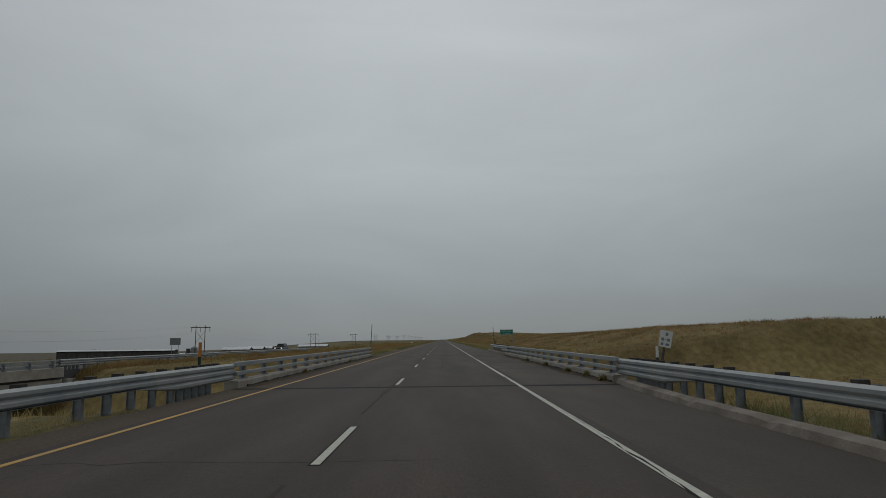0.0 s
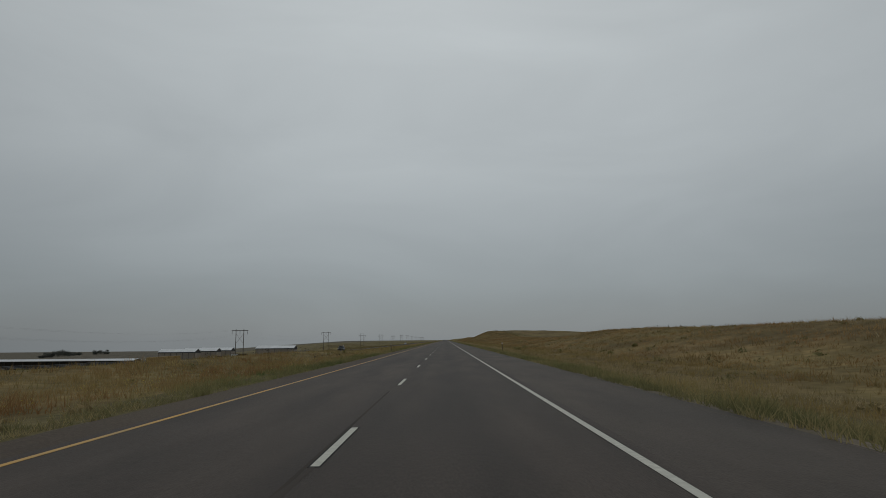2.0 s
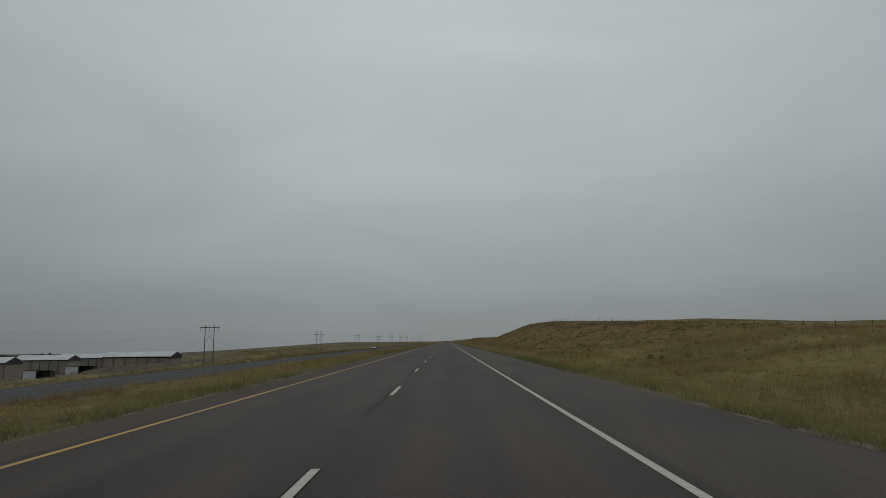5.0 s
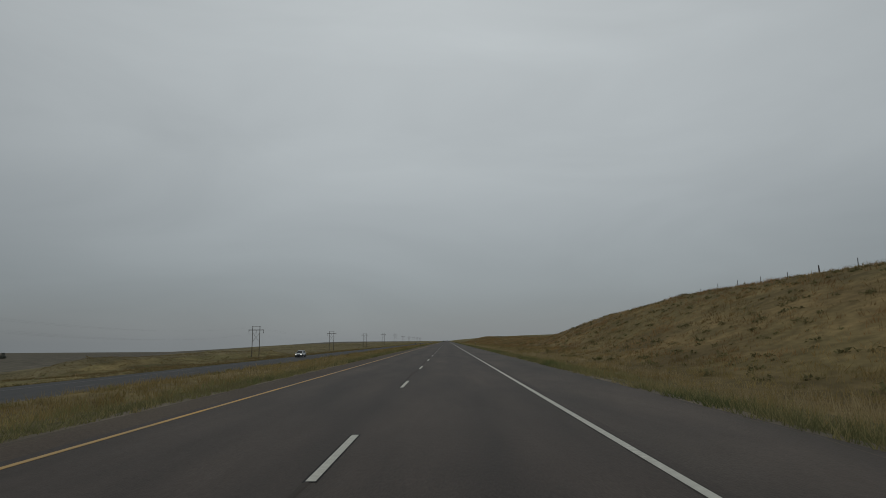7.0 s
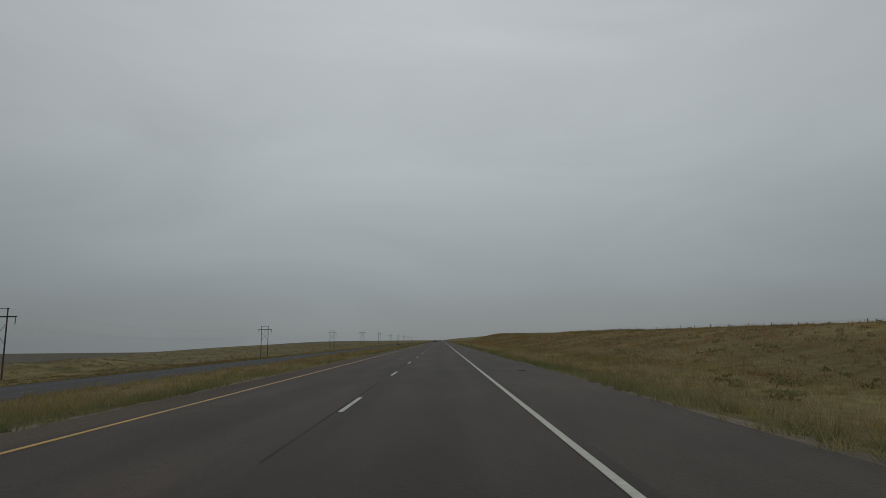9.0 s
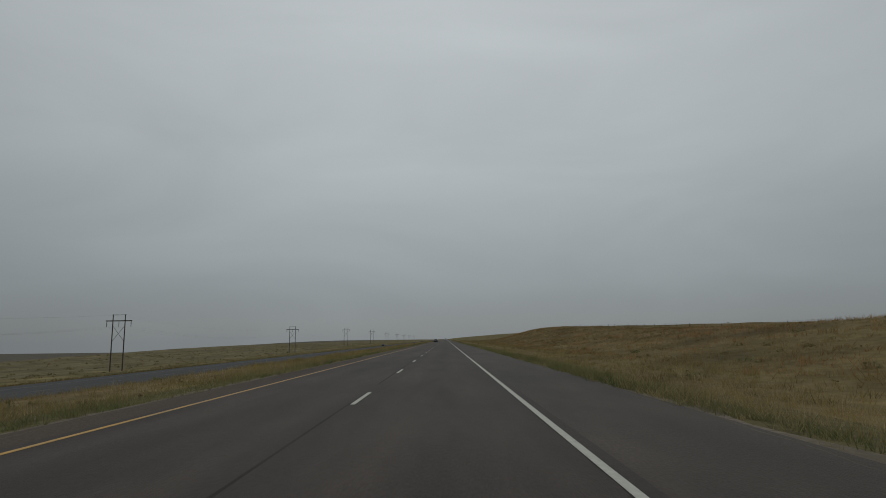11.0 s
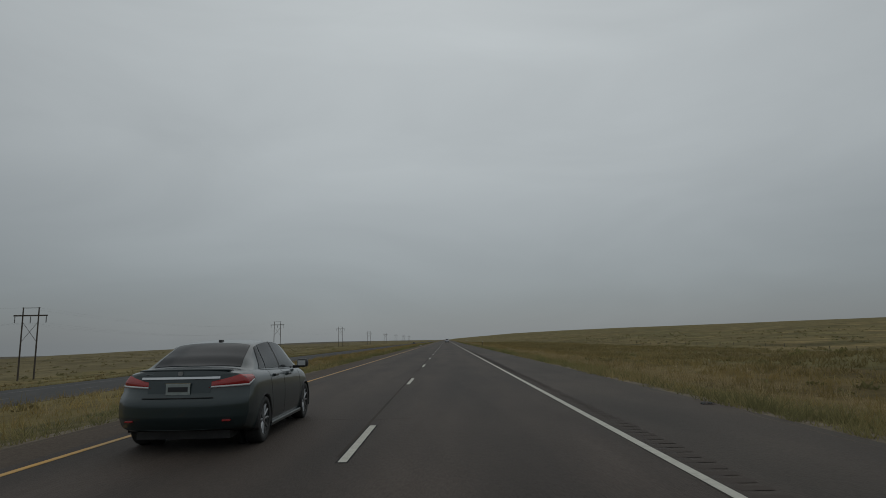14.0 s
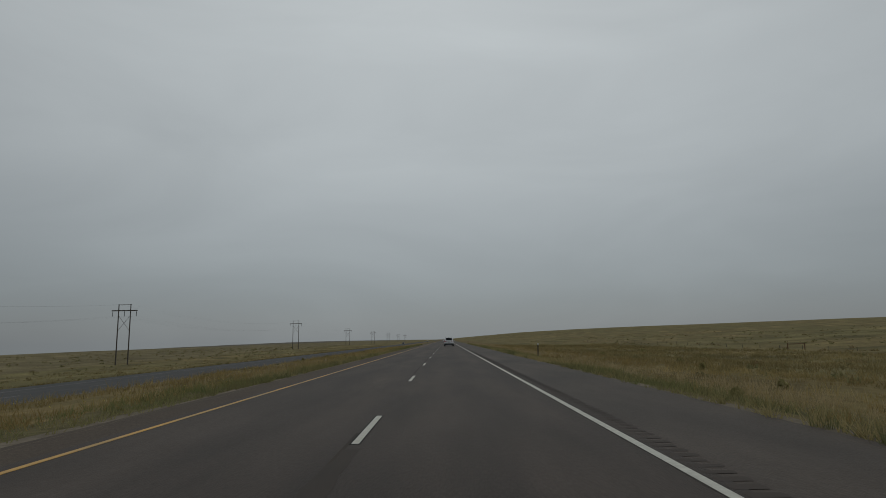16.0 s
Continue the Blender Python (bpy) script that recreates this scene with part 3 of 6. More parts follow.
kerb_of("bridge_kerb", -5.15, -4.72, 11.5, 46.2, 0.0, "stained concrete kerb along the bridge deck")
kerb_of("bridge_kerb", 6.75, 7.2, 12.2, 46.0, 0.0, "stained concrete kerb along the bridge deck")
kerb_of("opposite_bridge_kerb", -26.2, -25.7, -6.0, 37.0, -0.5, "concrete kerb of the opposite bridge deck")
kerb_of("opposite_bridge_kerb", -38.8, -38.3, -6.0, 37.0, -0.5, "concrete kerb of the opposite bridge deck")
for x0, x1, z, s_ in ((-5.0, 7.1, 0.0, 0.0), (-38.6, -25.9, -0.6, -8.6)):
    single("bridge_deck", loft([[(x0, y + s_, z - 1.15), (x1, y + s_, z - 1.15), (x1, y + s_, z - 0.52), (x0, y + s_, z - 0.52)] for y in (9.5, 27, 45.8)]), CONCRETE, "concrete bridge deck over a grassy gully", "bridge", "structure")
    for y0, y1 in ((8.2, 9.4), (45.9, 47.1)):
        single("abutment", box(x0 - 0.3, x1 + 0.3, y0 + s_, y1 + s_, z - 4.6, z - 0.51), CONCRETE, "concrete abutment under the bridge deck", "bridge", "structure")


def tube_rail(x, y0, y1, z, side, label, first=1.2):
    """Two square tubes on plate posts; side +1: the road lies towards +x."""
    rail = thing("bridge_rail", place(x, 0, z), label, "bridge rail", "bridge rails")
    for z0, z1 in ((0.63, 0.77), (0.36, 0.48)):
        part("tube", box(min(0, side * 0.12), max(0, side * 0.12), y0, y1, z0, z1, bevel=0.015), STEEL, rail)
    bm = box(-0.10, 0.10, -0.015, 0.015, 0.22, 0.70)
    box(-0.015, 0.015, -0.10, 0.10, 0.22, 0.70, bm)
    box(-0.012, 0.012, -0.17, 0.17, 0.36, 0.48, bm)
    box(-0.16, 0.12, -0.16, 0.16, 0.22, 0.25, bm)
    me = mesh_of("rail_post", bm, STEEL_DULL)
    n = int((y1 - y0 - 2 * first) / 2.4) + 1
    for i in range(n + 1):
        ob = part("post", me, STEEL_DULL, rail)
        ob.location = (-side * 0.11, y0 + first + (y1 - y0 - 2 * first) * i / n, 0)
    return rail


tube_rail(-4.92, 11.6, 46.2, 0.0, 1, "galvanised two-tube bridge rail on a concrete kerb")
tube_rail(6.97, 12.2, 46.1, 0.0, -1, "galvanised two-tube bridge rail on a concrete kerb")
tube_rail(-25.9, -6.0, 37.0, -0.5, -1, "galvanised two-tube rail of the opposite bridge")
tube_rail(-38.5, -6.0, 37.0, -0.5, 1, "galvanised two-tube rail of the opposite bridge")


def humps(hs, top, side, depth=0.082, t=0.006):
    """Closed corrugated profile (across, height): one hump for each height in hs."""
    face = []
    z = top
    for i, h in enumerate(hs):
        first, last = i == 0, i == len(hs) - 1 or hs[i + 1] < 0.01
        face += [((0.0 if first else 0.34) * depth, z), ((0.35 if first else 0.5) * depth, z - 0.09 * h), (depth, z - 0.30 * h), (depth, z - 0.68 * h), ((0.35 if last else 0.5) * depth, z - 0.90 * h), ((0.0 if last else 0.34) * depth, z - h)]
        z -= h
    back = [(a - t, b) for a, b in face[::-1]]
    return [(side * a, b) for a, b in face + back]


def guardrail(x, y0, y1, side, bridge_at, z, label, kerb_like=False):
    """W-beam on steel posts with timber blocks; it deepens to three waves where it meets the bridge."""
    rail = thing("guardrail", place(x, 0, 0), label, "guardrail", "guardrails")
    up = 1 if bridge_at == y1 else -1
    a, b, c = bridge_at - up * 5.7, bridge_at - up * 3.8, bridge_at + up * 0.25
    end = y0 if up > 0 else y1
    W, T = [0.155, 0.155, 0.001], [0.165, 0.165, 0.165]

    def seg(name, ya, yb, ha, hb):
        n = max(2, int(abs(yb - ya) / 1.9))
        rings = []
        for i in range(n + 1):
            k = i / n
            hs = [p + (q - p) * k for p, q in zip(ha, hb)]
            rings.append([(p, ya + (yb - ya) * k, q) for p, q in humps(hs, z, side)])
        part(name, loft(rings), STEEL, rail)

    seg("beam", end, a, W, W)
    seg("transition_beam", a, b, W, T)
    seg("three_wave_beam", b, c, T, T)
    post = box(-0.075, 0.075, -0.004, 0.004, -0.9, z - 0.02)
    box(-0.078, -0.070, -0.05, 0.05, -0.9, z - 0.02, post)
    box(0.070, 0.078, -0.05, 0.05, -0.9, z - 0.02, post)
    pm = mesh_of("guard_post", post, STEEL_DULL)
    km = mesh_of("guard_block", box(-0.09, 0.09, -0.075, 0.075, z - 0.33, z + 0.05, bevel=0.008), TIMBER)
    ys_ = [1.905 * k for k in range(int(abs(end - a) / 1.905) + 1)]
    ys_ += [ys_[-1] + 0.95 * i for i in range(1, 5)]
    ys_ += [ys_[-1] + 0.48 * i for i in range(1, 6)]
    for d in ys_:
        y = end + up * d
        part("post", pm, STEEL_DULL, rail).location = (-side * 0.29, y, 0)
        part("block", km, TIMBER, rail, "dark timber block").location = (-side * 0.105, y, 0)
    return rail


guardrail(-4.95, -30.0, 11.4, 1, 11.4, 0.73, "galvanised guardrail on steel posts before the bridge")
guardrail(7.0, -29.19, 12.1, -1, 12.1, 0.73, "galvanised guardrail on steel posts before the bridge")
guardrail(7.0, 46.0, 64.0, -1, 46.0, 0.77, "galvanised guardrail on steel posts after the bridge")
og = guardrail(-25.9, 37.0, 127.0, 1, 37.0, 0.79, "long galvanised guardrail along the opposite road")
og.matrix_basis = place(0, 37, -0.5) @ pose(0, 0, 0, -0.22) @ place(0, -37, 0) @ og.matrix_basis
for y0, y1, front in ((-30, 12.15, ([-30, 0, 6, 10, 12.2], [6.22, 6.26, 6.32, 6.52, 6.74])), (46.05, 68.4, ([46, 50, 60, 68.4], [6.76, 6.72, 6.78, 6.84]))):
    rings = []
    for y in np.arange(y0, y1, 0.45):
        x0, j, c = float(np.interp(y, *front)), rng.uniform(-0.008, 0.008), rng.uniform(0, 1) ** 5 * 0.06
        rings.append([(x0 + j, y, -0.1), (x0 + 0.62, y, -0.1), (x0 + 0.62, y, 0.02), (x0 + 0.30, y, 0.155 + j), (x0 + 0.17 + c, y, 0.165 - c), (x0 + 0.07 + c + j, y, 0.12 - c)])
    single("low_kerb", loft(rings), KERB, "low chipped concrete kerb at the pavement edge", "kerb", "structure")


DIRT = mat("washed_dirt", (0.115, 0.082, 0.052), 0.95, second=(0.075, 0.055, 0.038), scale=2.5, third=(0.05, 0.041, 0.034), scale2=0.5, bump=0.4, bump_scale=30, stretch=(1, 0.4, 1), spec=0.1)
for x0, x1, s_ in ((6.38, 6.77, -1), (-4.74, -4.58, 1)):
    at = np.arange(12.3, 45.9, 0.5)
    wob = 0.12 * np.sin(at * 0.6) + 0.06 * np.sin(at * 1.7) + rng.uniform(-0.05, 0.05, len(at))
    if s_ < 0:
        rings = [[(x0 + w_, v, -0.003), (x1, v, -0.003), (x1, v, 0.03), (x1 - 0.12, v, 0.012)] for v, w_ in zip(at, wob)]
    else:
        rings = [[(x0, v, -0.003), (x1 + 0.2 + 0.4 * w_, v, -0.003), (x0 + 0.06, v, 0.012), (x0, v, 0.025)] for v, w_ in zip(at, wob)]
    # black strip paints the crack and the shade in its gap
    gap = rng.uniform(0.2, 1.0, len(at))
    xk = 6.735 if s_ < 0 else -4.705
    single("kerb_crack_shade", loft([[(xk + s_ * 0.05 * g_, v, 0.0), (xk, v, 0.0), (xk, v, 0.02 + 0.05 * g_), (xk + s_ * 0.05 * g_, v, 0.016 + 0.012 * g_)] for v, g_ in zip(at, gap)]), TAR, "black strip for the crack and its shaded gap along the foot of the bridge kerb", "crack", "structure")
    single("washed_dirt", loft(rings), DIRT, "brown dirt washed against the bridge kerb", "dirt", "structure")


# ---- signs and posts ----
def text_mesh(words, size, material, depth=0.004, space=1.0):
    cu = bpy.data.curves.new("words", "FONT")
    cu.body, cu.size, cu.extrude, cu.space_character, cu.align_x = words, size, depth, space, "CENTER"
    cu.offset = size * 0.004
    tmp = bpy.data.objects.new("words", cu)
    scene.collection.objects.link(tmp)
    me = bpy.data.meshes.new_from_object(tmp.evaluated_get(bpy.context.evaluated_depsgraph_get()))
    bpy.data.objects.remove(tmp)
    me.materials.clear()
    me.materials.append(material)
    return me


def rounded(w, h, r, y0, y1, n=5):
    ring = []
    for cx, cz, a0 in ((w / 2 - r, h / 2 - r, 0), (-w / 2 + r, h / 2 - r, 90), (-w / 2 + r, -h / 2 + r, 180), (w / 2 - r, -h / 2 + r, 270)):
        for i in range(n + 1):
            t = radians(a0 + 90 * i / n)
            ring.append((cx + r * math.cos(t), cz + r * math.sin(t)))
    return loft([[(a, y, b) for a, b in ring] for y in (y0, y1)])


g = ground_z(12.8, 102.4)
sign = thing("county_sign", place(12.80, 102.4, 0, -4.0), "green county line sign with white lettering on two steel posts", "road sign")
for x in (-0.96, 0.96):
    part("post", rod((x + 0.06, 0.06, g - 0.3), (x, 0.06, 3.0), 0.035, n=8), STEEL_DULL, sign)
board = part("board", box(-1.16, 1.16, 0.0, 0.02, 2.09, 3.01), SIGN_BACK, sign, "bare aluminium sheet with dark corners")
face_ = rounded(2.26, 0.875, 0.10, -0.006, 0.0)
part("border", face_, SIGN_WHITE, board, "white rounded border").location = (0, 0, 2.55)
part("face", rounded(2.21, 0.825, 0.085, -0.010, -0.004), SIGN_GREEN, board, "green reflective face").location = (0, 0, 2.55)
for words, z, s in (("Washington", 2.66, 0.255), ("County", 2.27, 0.255)):
    ob = part("lettering", text_mesh(words, s, LETTER_WHITE, space=1.52), LETTER_WHITE, board, "white lettering")
    ob.matrix_basis = pose(0, -0.012, z, 90, 0, 0)

small = thing("bridge_number_sign", place(8.66, 13.5, 0) @ pose(0, 0, 0, 0, 12, 0), "small white plate with dark markings leaning beside the guardrail", "road sign")
part("post", box(-0.04, 0.04, 0.0, 0.05, -2.6, 1.3), POLE_WOOD, small, "rusty brown post")
part("plate", rounded(0.42, 0.56, 0.03, -0.012, 0.0), SIGN_WHITE, small).location = (0, 0, 1.34)
for x, z, w_, h_ in ((0.02, 1.50, 0.09, 0.11), (-0.10, 1.32, 0.09, 0.10), (0.10, 1.32, 0.10, 0.10), (-0.10, 1.16, 0.09, 0.08), (0.08, 1.16, 0.12, 0.08), (0.0, 1.32, 0.06, 0.02)):
    part("marking", box(x - w_ / 2, x + w_ / 2, -0.015, -0.011, z - h_ / 2, z + h_ / 2), SIGN_BACK, small)


def marker(x, y, z0, h, material, cap_mat, label, lean=0.0, cap=0.3, rz=0.0, group="delineator posts"):
    t = thing("delineator_post", place(x, y, z0, rz) @ pose(0, 0, 0, 0, lean, 0), label, "delineator post", group)
    bm = box(-0.045, 0.045, 0.02, 0.028, -0.4, h)
    box(-0.045, -0.037, -0.005, 0.02, -0.4, h, bm)
    box(0.037, 0.045, -0.005, 0.02, -0.4, h, bm)
    part("channel_post", bm, material, t)
    if cap:
        part("reflector", box(-0.045, 0.045, -0.012, -0.005, h - cap, h, bevel=0.003), cap_mat, t)
    return t


marker(8.1, 12.0, ground_z(8.1, 12.0), 1.1 - ground_z(8.1, 12.0), DARK_POST, SIGN_WHITE, "dark post with a white reflector strip by the bridge", 0, 0.35)
marker(-6.2, 12.2, ground_z(-6.2, 12.2), 1.38 - ground_z(-6.2, 12.2), GREEN_POST, ORANGE, "green post with an orange reflector by the bridge", 0, 0.45)
for x, y in ((8.3, 241.5), (-5.45, 239.5), (8.3, 398.5), (-5.45, 396.0), (8.3, 558.0), (-5.45, 556.0), (8.3, 724.2), (-5.35, 718.1), (8.3, 880.0), (-5.45, 879.0),
             (8.3, 1025.5), (8.3, 1049.5), (8.3, 1074.0), (-5.45, 1045.0), (8.3, 1274.8), (8.3, 1370.0), (8.3, 1530.0), (-5.45, 1531.0)):
    z = ground_z(x, y)
    marker(x + (0.3 if x > 0 else 0.0), y + (0.0 if x > 0 else 1.4), z, 1.15 if x > 0 else 1.0, DARK_POST, SIGN_WHITE, "thin dark delineator post at the edge of the shoulder", rng.uniform(-1.5, 1.5), 0.16 if x > 0 else 0.07)


def tall_pole(x, y, h, lean, label):
    t = thing("snow_pole", place(x, y, ground_z(x, y)) @ pose(0, 0, 0, 0, lean, 0), label, "marker pole", "tall marker poles")
    part("pole", rod((0, 0, -0.4), (0, 0, h - ground_z(x, y)), 0.035, 0.025), DARK_POST, t)
    part("cap", rod((0, 0, h - ground_z(x, y) - 0.12), (0, 0, h - ground_z(x, y) + 0.01), 0.036, 0.034), ORANGE, t, "orange cap")
    part("reflector", box(-0.05, 0.05, -0.05, -0.036, 1.25 - ground_z(x, y), 1.37 - ground_z(x, y), bevel=0.004), GREEN_POST, t, "small green reflector")


tall_pole(-4.98, 46.5, 2.75, 3.0, "tall thin dark marker pole at the end of the bridge rail")
tall_pole(7.5, 64.6, 2.75, -4.0, "tall thin leaning marker pole at the end of the guardrail")
marker(7.65, 66.0, ground_z(7.65, 66), 1.25, GREEN_POST, GREEN_POST, "short green post beside the guardrail end", 0, 0.12)
tall_pole(-26.05, 128.2, 1.92, 0.5, "thin dark marker pole in the median grass")

bs = thing("rear_of_road_sign", place(-48.5, 107, ground_z(-48.5, 107) - 1.1), "grey back of a road sign on two thin posts", "road sign")
for x in (-0.6, 0.6):
    part("post", rod((x, 0, -0.3), (x, 0, 4.9), 0.05), STEEL_DULL, bs)
part("panel", box(-1.0, 1.0, -0.03, 0.0, 3.6, 4.9, bevel=0.01), SIGN_BACK, bs)
for z in (3.9, 4.25, 4.6):
    part("rib", box(-0.98, 0.98, -0.06, -0.031, z - 0.03, z + 0.03), STEEL_DULL, bs)


# ---- power line: timber two-pole frames ----
PYLONS = [(-96.6, y, top) for y, top in ((239.6, 8.1), (454, 7.3), (663, 8.7), (879.5, 9.4), (1084.6, 9.9), (1294, 10.5), (1505, 13.3), (1717, 14.6), (1927, 13.0),
                                         (2137, 13.0), (2347, 13.0), (2560, 13.0), (2770, 13.0))]
ptop = 17.2


def h_frame(m, low=False):
    """low: the cross-arm sits just below the tops and there is no ground wire arm."""
    arm = 16.25 if low else 15.1
    t = thing("power_pole", m, "weathered timber two-legged power pole with a cross-arm", "power pole", "power poles")
    for x in (-1.85, 1.85):
        part("leg", rod((x, 0, -4.0), (x, 0, ptop), 0.21, 0.14, n=8), POLE_WOOD, t)
    part("cross_arm", box(-3.95, 3.95, -0.15, 0.15, arm, arm + 0.32), POLE_WOOD, t)
    if not low:
        part("ground_wire_arm", box(-2.2, 2.2, -0.06, 0.06, 17.0, 17.12), POLE_WOOD, t)
    for s in (-1, 1):
        part("brace", rod((-1.8 * s, 0.2 * s, arm - 5.8), (1.8 * s, 0.2 * s, arm - 1.2), 0.055, n=6), POLE_WOOD, t)
    for x in (-3.7, 0, 3.7):
        bm = rod((x, 0, arm), (x, 0, arm - 1.6), 0.05, n=6)
        for i in range(8):
            rod((x, 0, arm - 0.2 - 0.17 * i), (x, 0, arm - 0.26 - 0.17 * i), 0.13, n=8, bm=bm)
        part("insulator", bm, PLASTIC, t, "dark insulator string")
    return t


kinds = {}
for x, y, top in PYLONS:
    m = place(x, y, top - ptop, rng.uniform(-2, 2))
    low = y < 700
    if low not in kinds:
        kinds[low] = h_frame(m, low)
    else:
        copy_thing(kinds[low], m)
for (xa, ya, ta), (xb, yb, tb) in zip([(-96.6, 28, 8.0)] + PYLONS, PYLONS[:9]):
    bm = bmesh.new()
    for dx, z in ((-3.7, 13.5), (0, 13.5), (3.7, 13.5), (-1.85, 17.1), (1.85, 17.1)):
        za, zb = ta - ptop + z + (1.15 if ya < 700 and z < 14 else 0), tb - ptop + z + (1.15 if yb < 700 and z < 14 else 0)
        pts = [(xa + dx, ya + (yb - ya) * i / 10, za + (zb - za) * i / 10 - 3.6 * 4 * (i / 10) * (1 - i / 10)) for i in range(11)]
        r = 0.005
        loft([[(px - r, py, pz), (px, py, pz + r), (px + r, py, pz), (px, py, pz - r)] for px, py, pz in pts], bm=bm)
    single("power_line", bm, WIRE, "thin sagging wires between two power poles", "wire", "stuff")

# ---- ranch fence on the rise ----
fence = thing("ranch_fence", place(0, 0, 0), "sparse wire fence of thin steel posts on the grassy rise", "fence")
fy = np.arange(-20, 1560, 6.0)
fx = 46.0 - 8.0 * smooth01((fy - 570) / 30) * smooth01((745 - fy) / 30) + 9.0 * smooth01((fy - 1150) / 60) + 2.0 * np.sin(fy * 0.011)
fm = mesh_of("fence_post", box(-0.03, 0.03, -0.02, 0.02, -0.3, 1.1), DARK_POST)
wm = mesh_of("timber_post", rod((0, 0, -0.3), (0, 0, 1.15), 0.07, 0.06), POLE_WOOD)
for i, (x, y) in enumerate(zip(fx, fy)):
    ob = part("post", wm if i % 9 == 0 else fm, None, fence)
    ob.location, ob.rotation_euler = (x, y, ground_z(x, y) - (0.0 if 570 < y < 720 else 0.5)), (rng.uniform(-0.06, 0.06), rng.uniform(-0.06, 0.06), 0)
for h in (0.2, 0.38, 0.55):
    r = 0.004
    part("wire", loft([[(x - r, y, ground_z(x, y) + h), (x, y, ground_z(x, y) + h + r), (x + r, y, ground_z(x, y) + h), (x, y, ground_z(x, y) + h - r)] for x, y in zip(fx, fy)]), WIRE, fence)
RUSTY = mat("rust_brown_timber", (0.15, 0.075, 0.04), 0.9, second=(0.10, 0.055, 0.035), scale=8)
gate = thing("fence_brace", place(52.7, 1411, ground_z(52.7, 1411)), "timber brace of two posts and a rail in the pasture", "fence")
for x in (-1.25, 1.25):
    part("post", rod((x, 0, -0.3), (x, 0, 0.98), 0.08, 0.07), RUSTY, gate)
part("rail", rod((-1.25, 0, 0.84), (1.25, 0, 0.88), 0.05), RUSTY, gate)

# ---- vehicles ----
def wheel(parent, x, y, r, side, n_spokes=10):
    w_ = part("wheel", rod((x - side * 0.20, y, r), (x - side * 0.12, y, r), r * 0.55, n=16), PLASTIC, parent)
    ring = []
    for i in range(28):
        a = 2 * math.pi * i / 28
        ring.append([(x - side * d, y + k * math.cos(a), r + k * math.sin(a)) for d, k in ((0.21, r * 0.66), (0.21, r * 0.96), (0.18, r), (0.03, r), (0.0, r * 0.95), (0.0, r * 0.66))])
    part("tyre", loft(ring + ring[:1], caps=False), RUBBER, w_, "", True)
    bm = rod((x - side * 0.05, y, r), (x - side * 0.01, y, r), r * 0.16, n=12)
    for i in range(n_spokes):
        a = 2 * math.pi * i / n_spokes
        rod((x - side * 0.03, y + 0.12 * r * math.cos(a), r + 0.12 * r * math.sin(a)), (x - side * 0.02, y + 0.66 * r * math.cos(a), r + 0.66 * r * math.sin(a)), 0.016, 0.022, bm, 5)
    ring = [[(x - side * d, y + k * math.cos(2 * math.pi * i / 28), r + k * math.sin(2 * math.pi * i / 28)) for d, k in ((0.02, r * 0.60), (0.02, r * 0.67), (0.18, r * 0.67), (0.18, r * 0.60))] for i in range(28)]
    loft(ring + ring[:1], caps=False, bm=bm)
    part("rim", bm, ALLOY, w_)


def patch(corners, out, u0, u1, v0, v1, n=4, lift=0.008):
    """A pane laid on the four-cornered face: corners bottom left, bottom right, top right, top left."""
    a, b, c, d = (Vector(p) for p in corners)
    up = Vector(out) * lift

    def at(u, v):
        return a * (1 - u) * (1 - v) + b * u * (1 - v) + c * u * v + d * (1 - u) * v
    ring = [at(u0 + 0.02, v0), at(u1 - 0.02, v0), at(u1, v0 + 0.08), at(u1, v1 - 0.08), at(u1 - 0.03, v1), at(u0 + 0.03, v1), at(u0, v1 - 0.08), at(u0, v0 + 0.08)]
    return loft([[p - up * 0.5 for p in ring], [p + up for p in ring]])


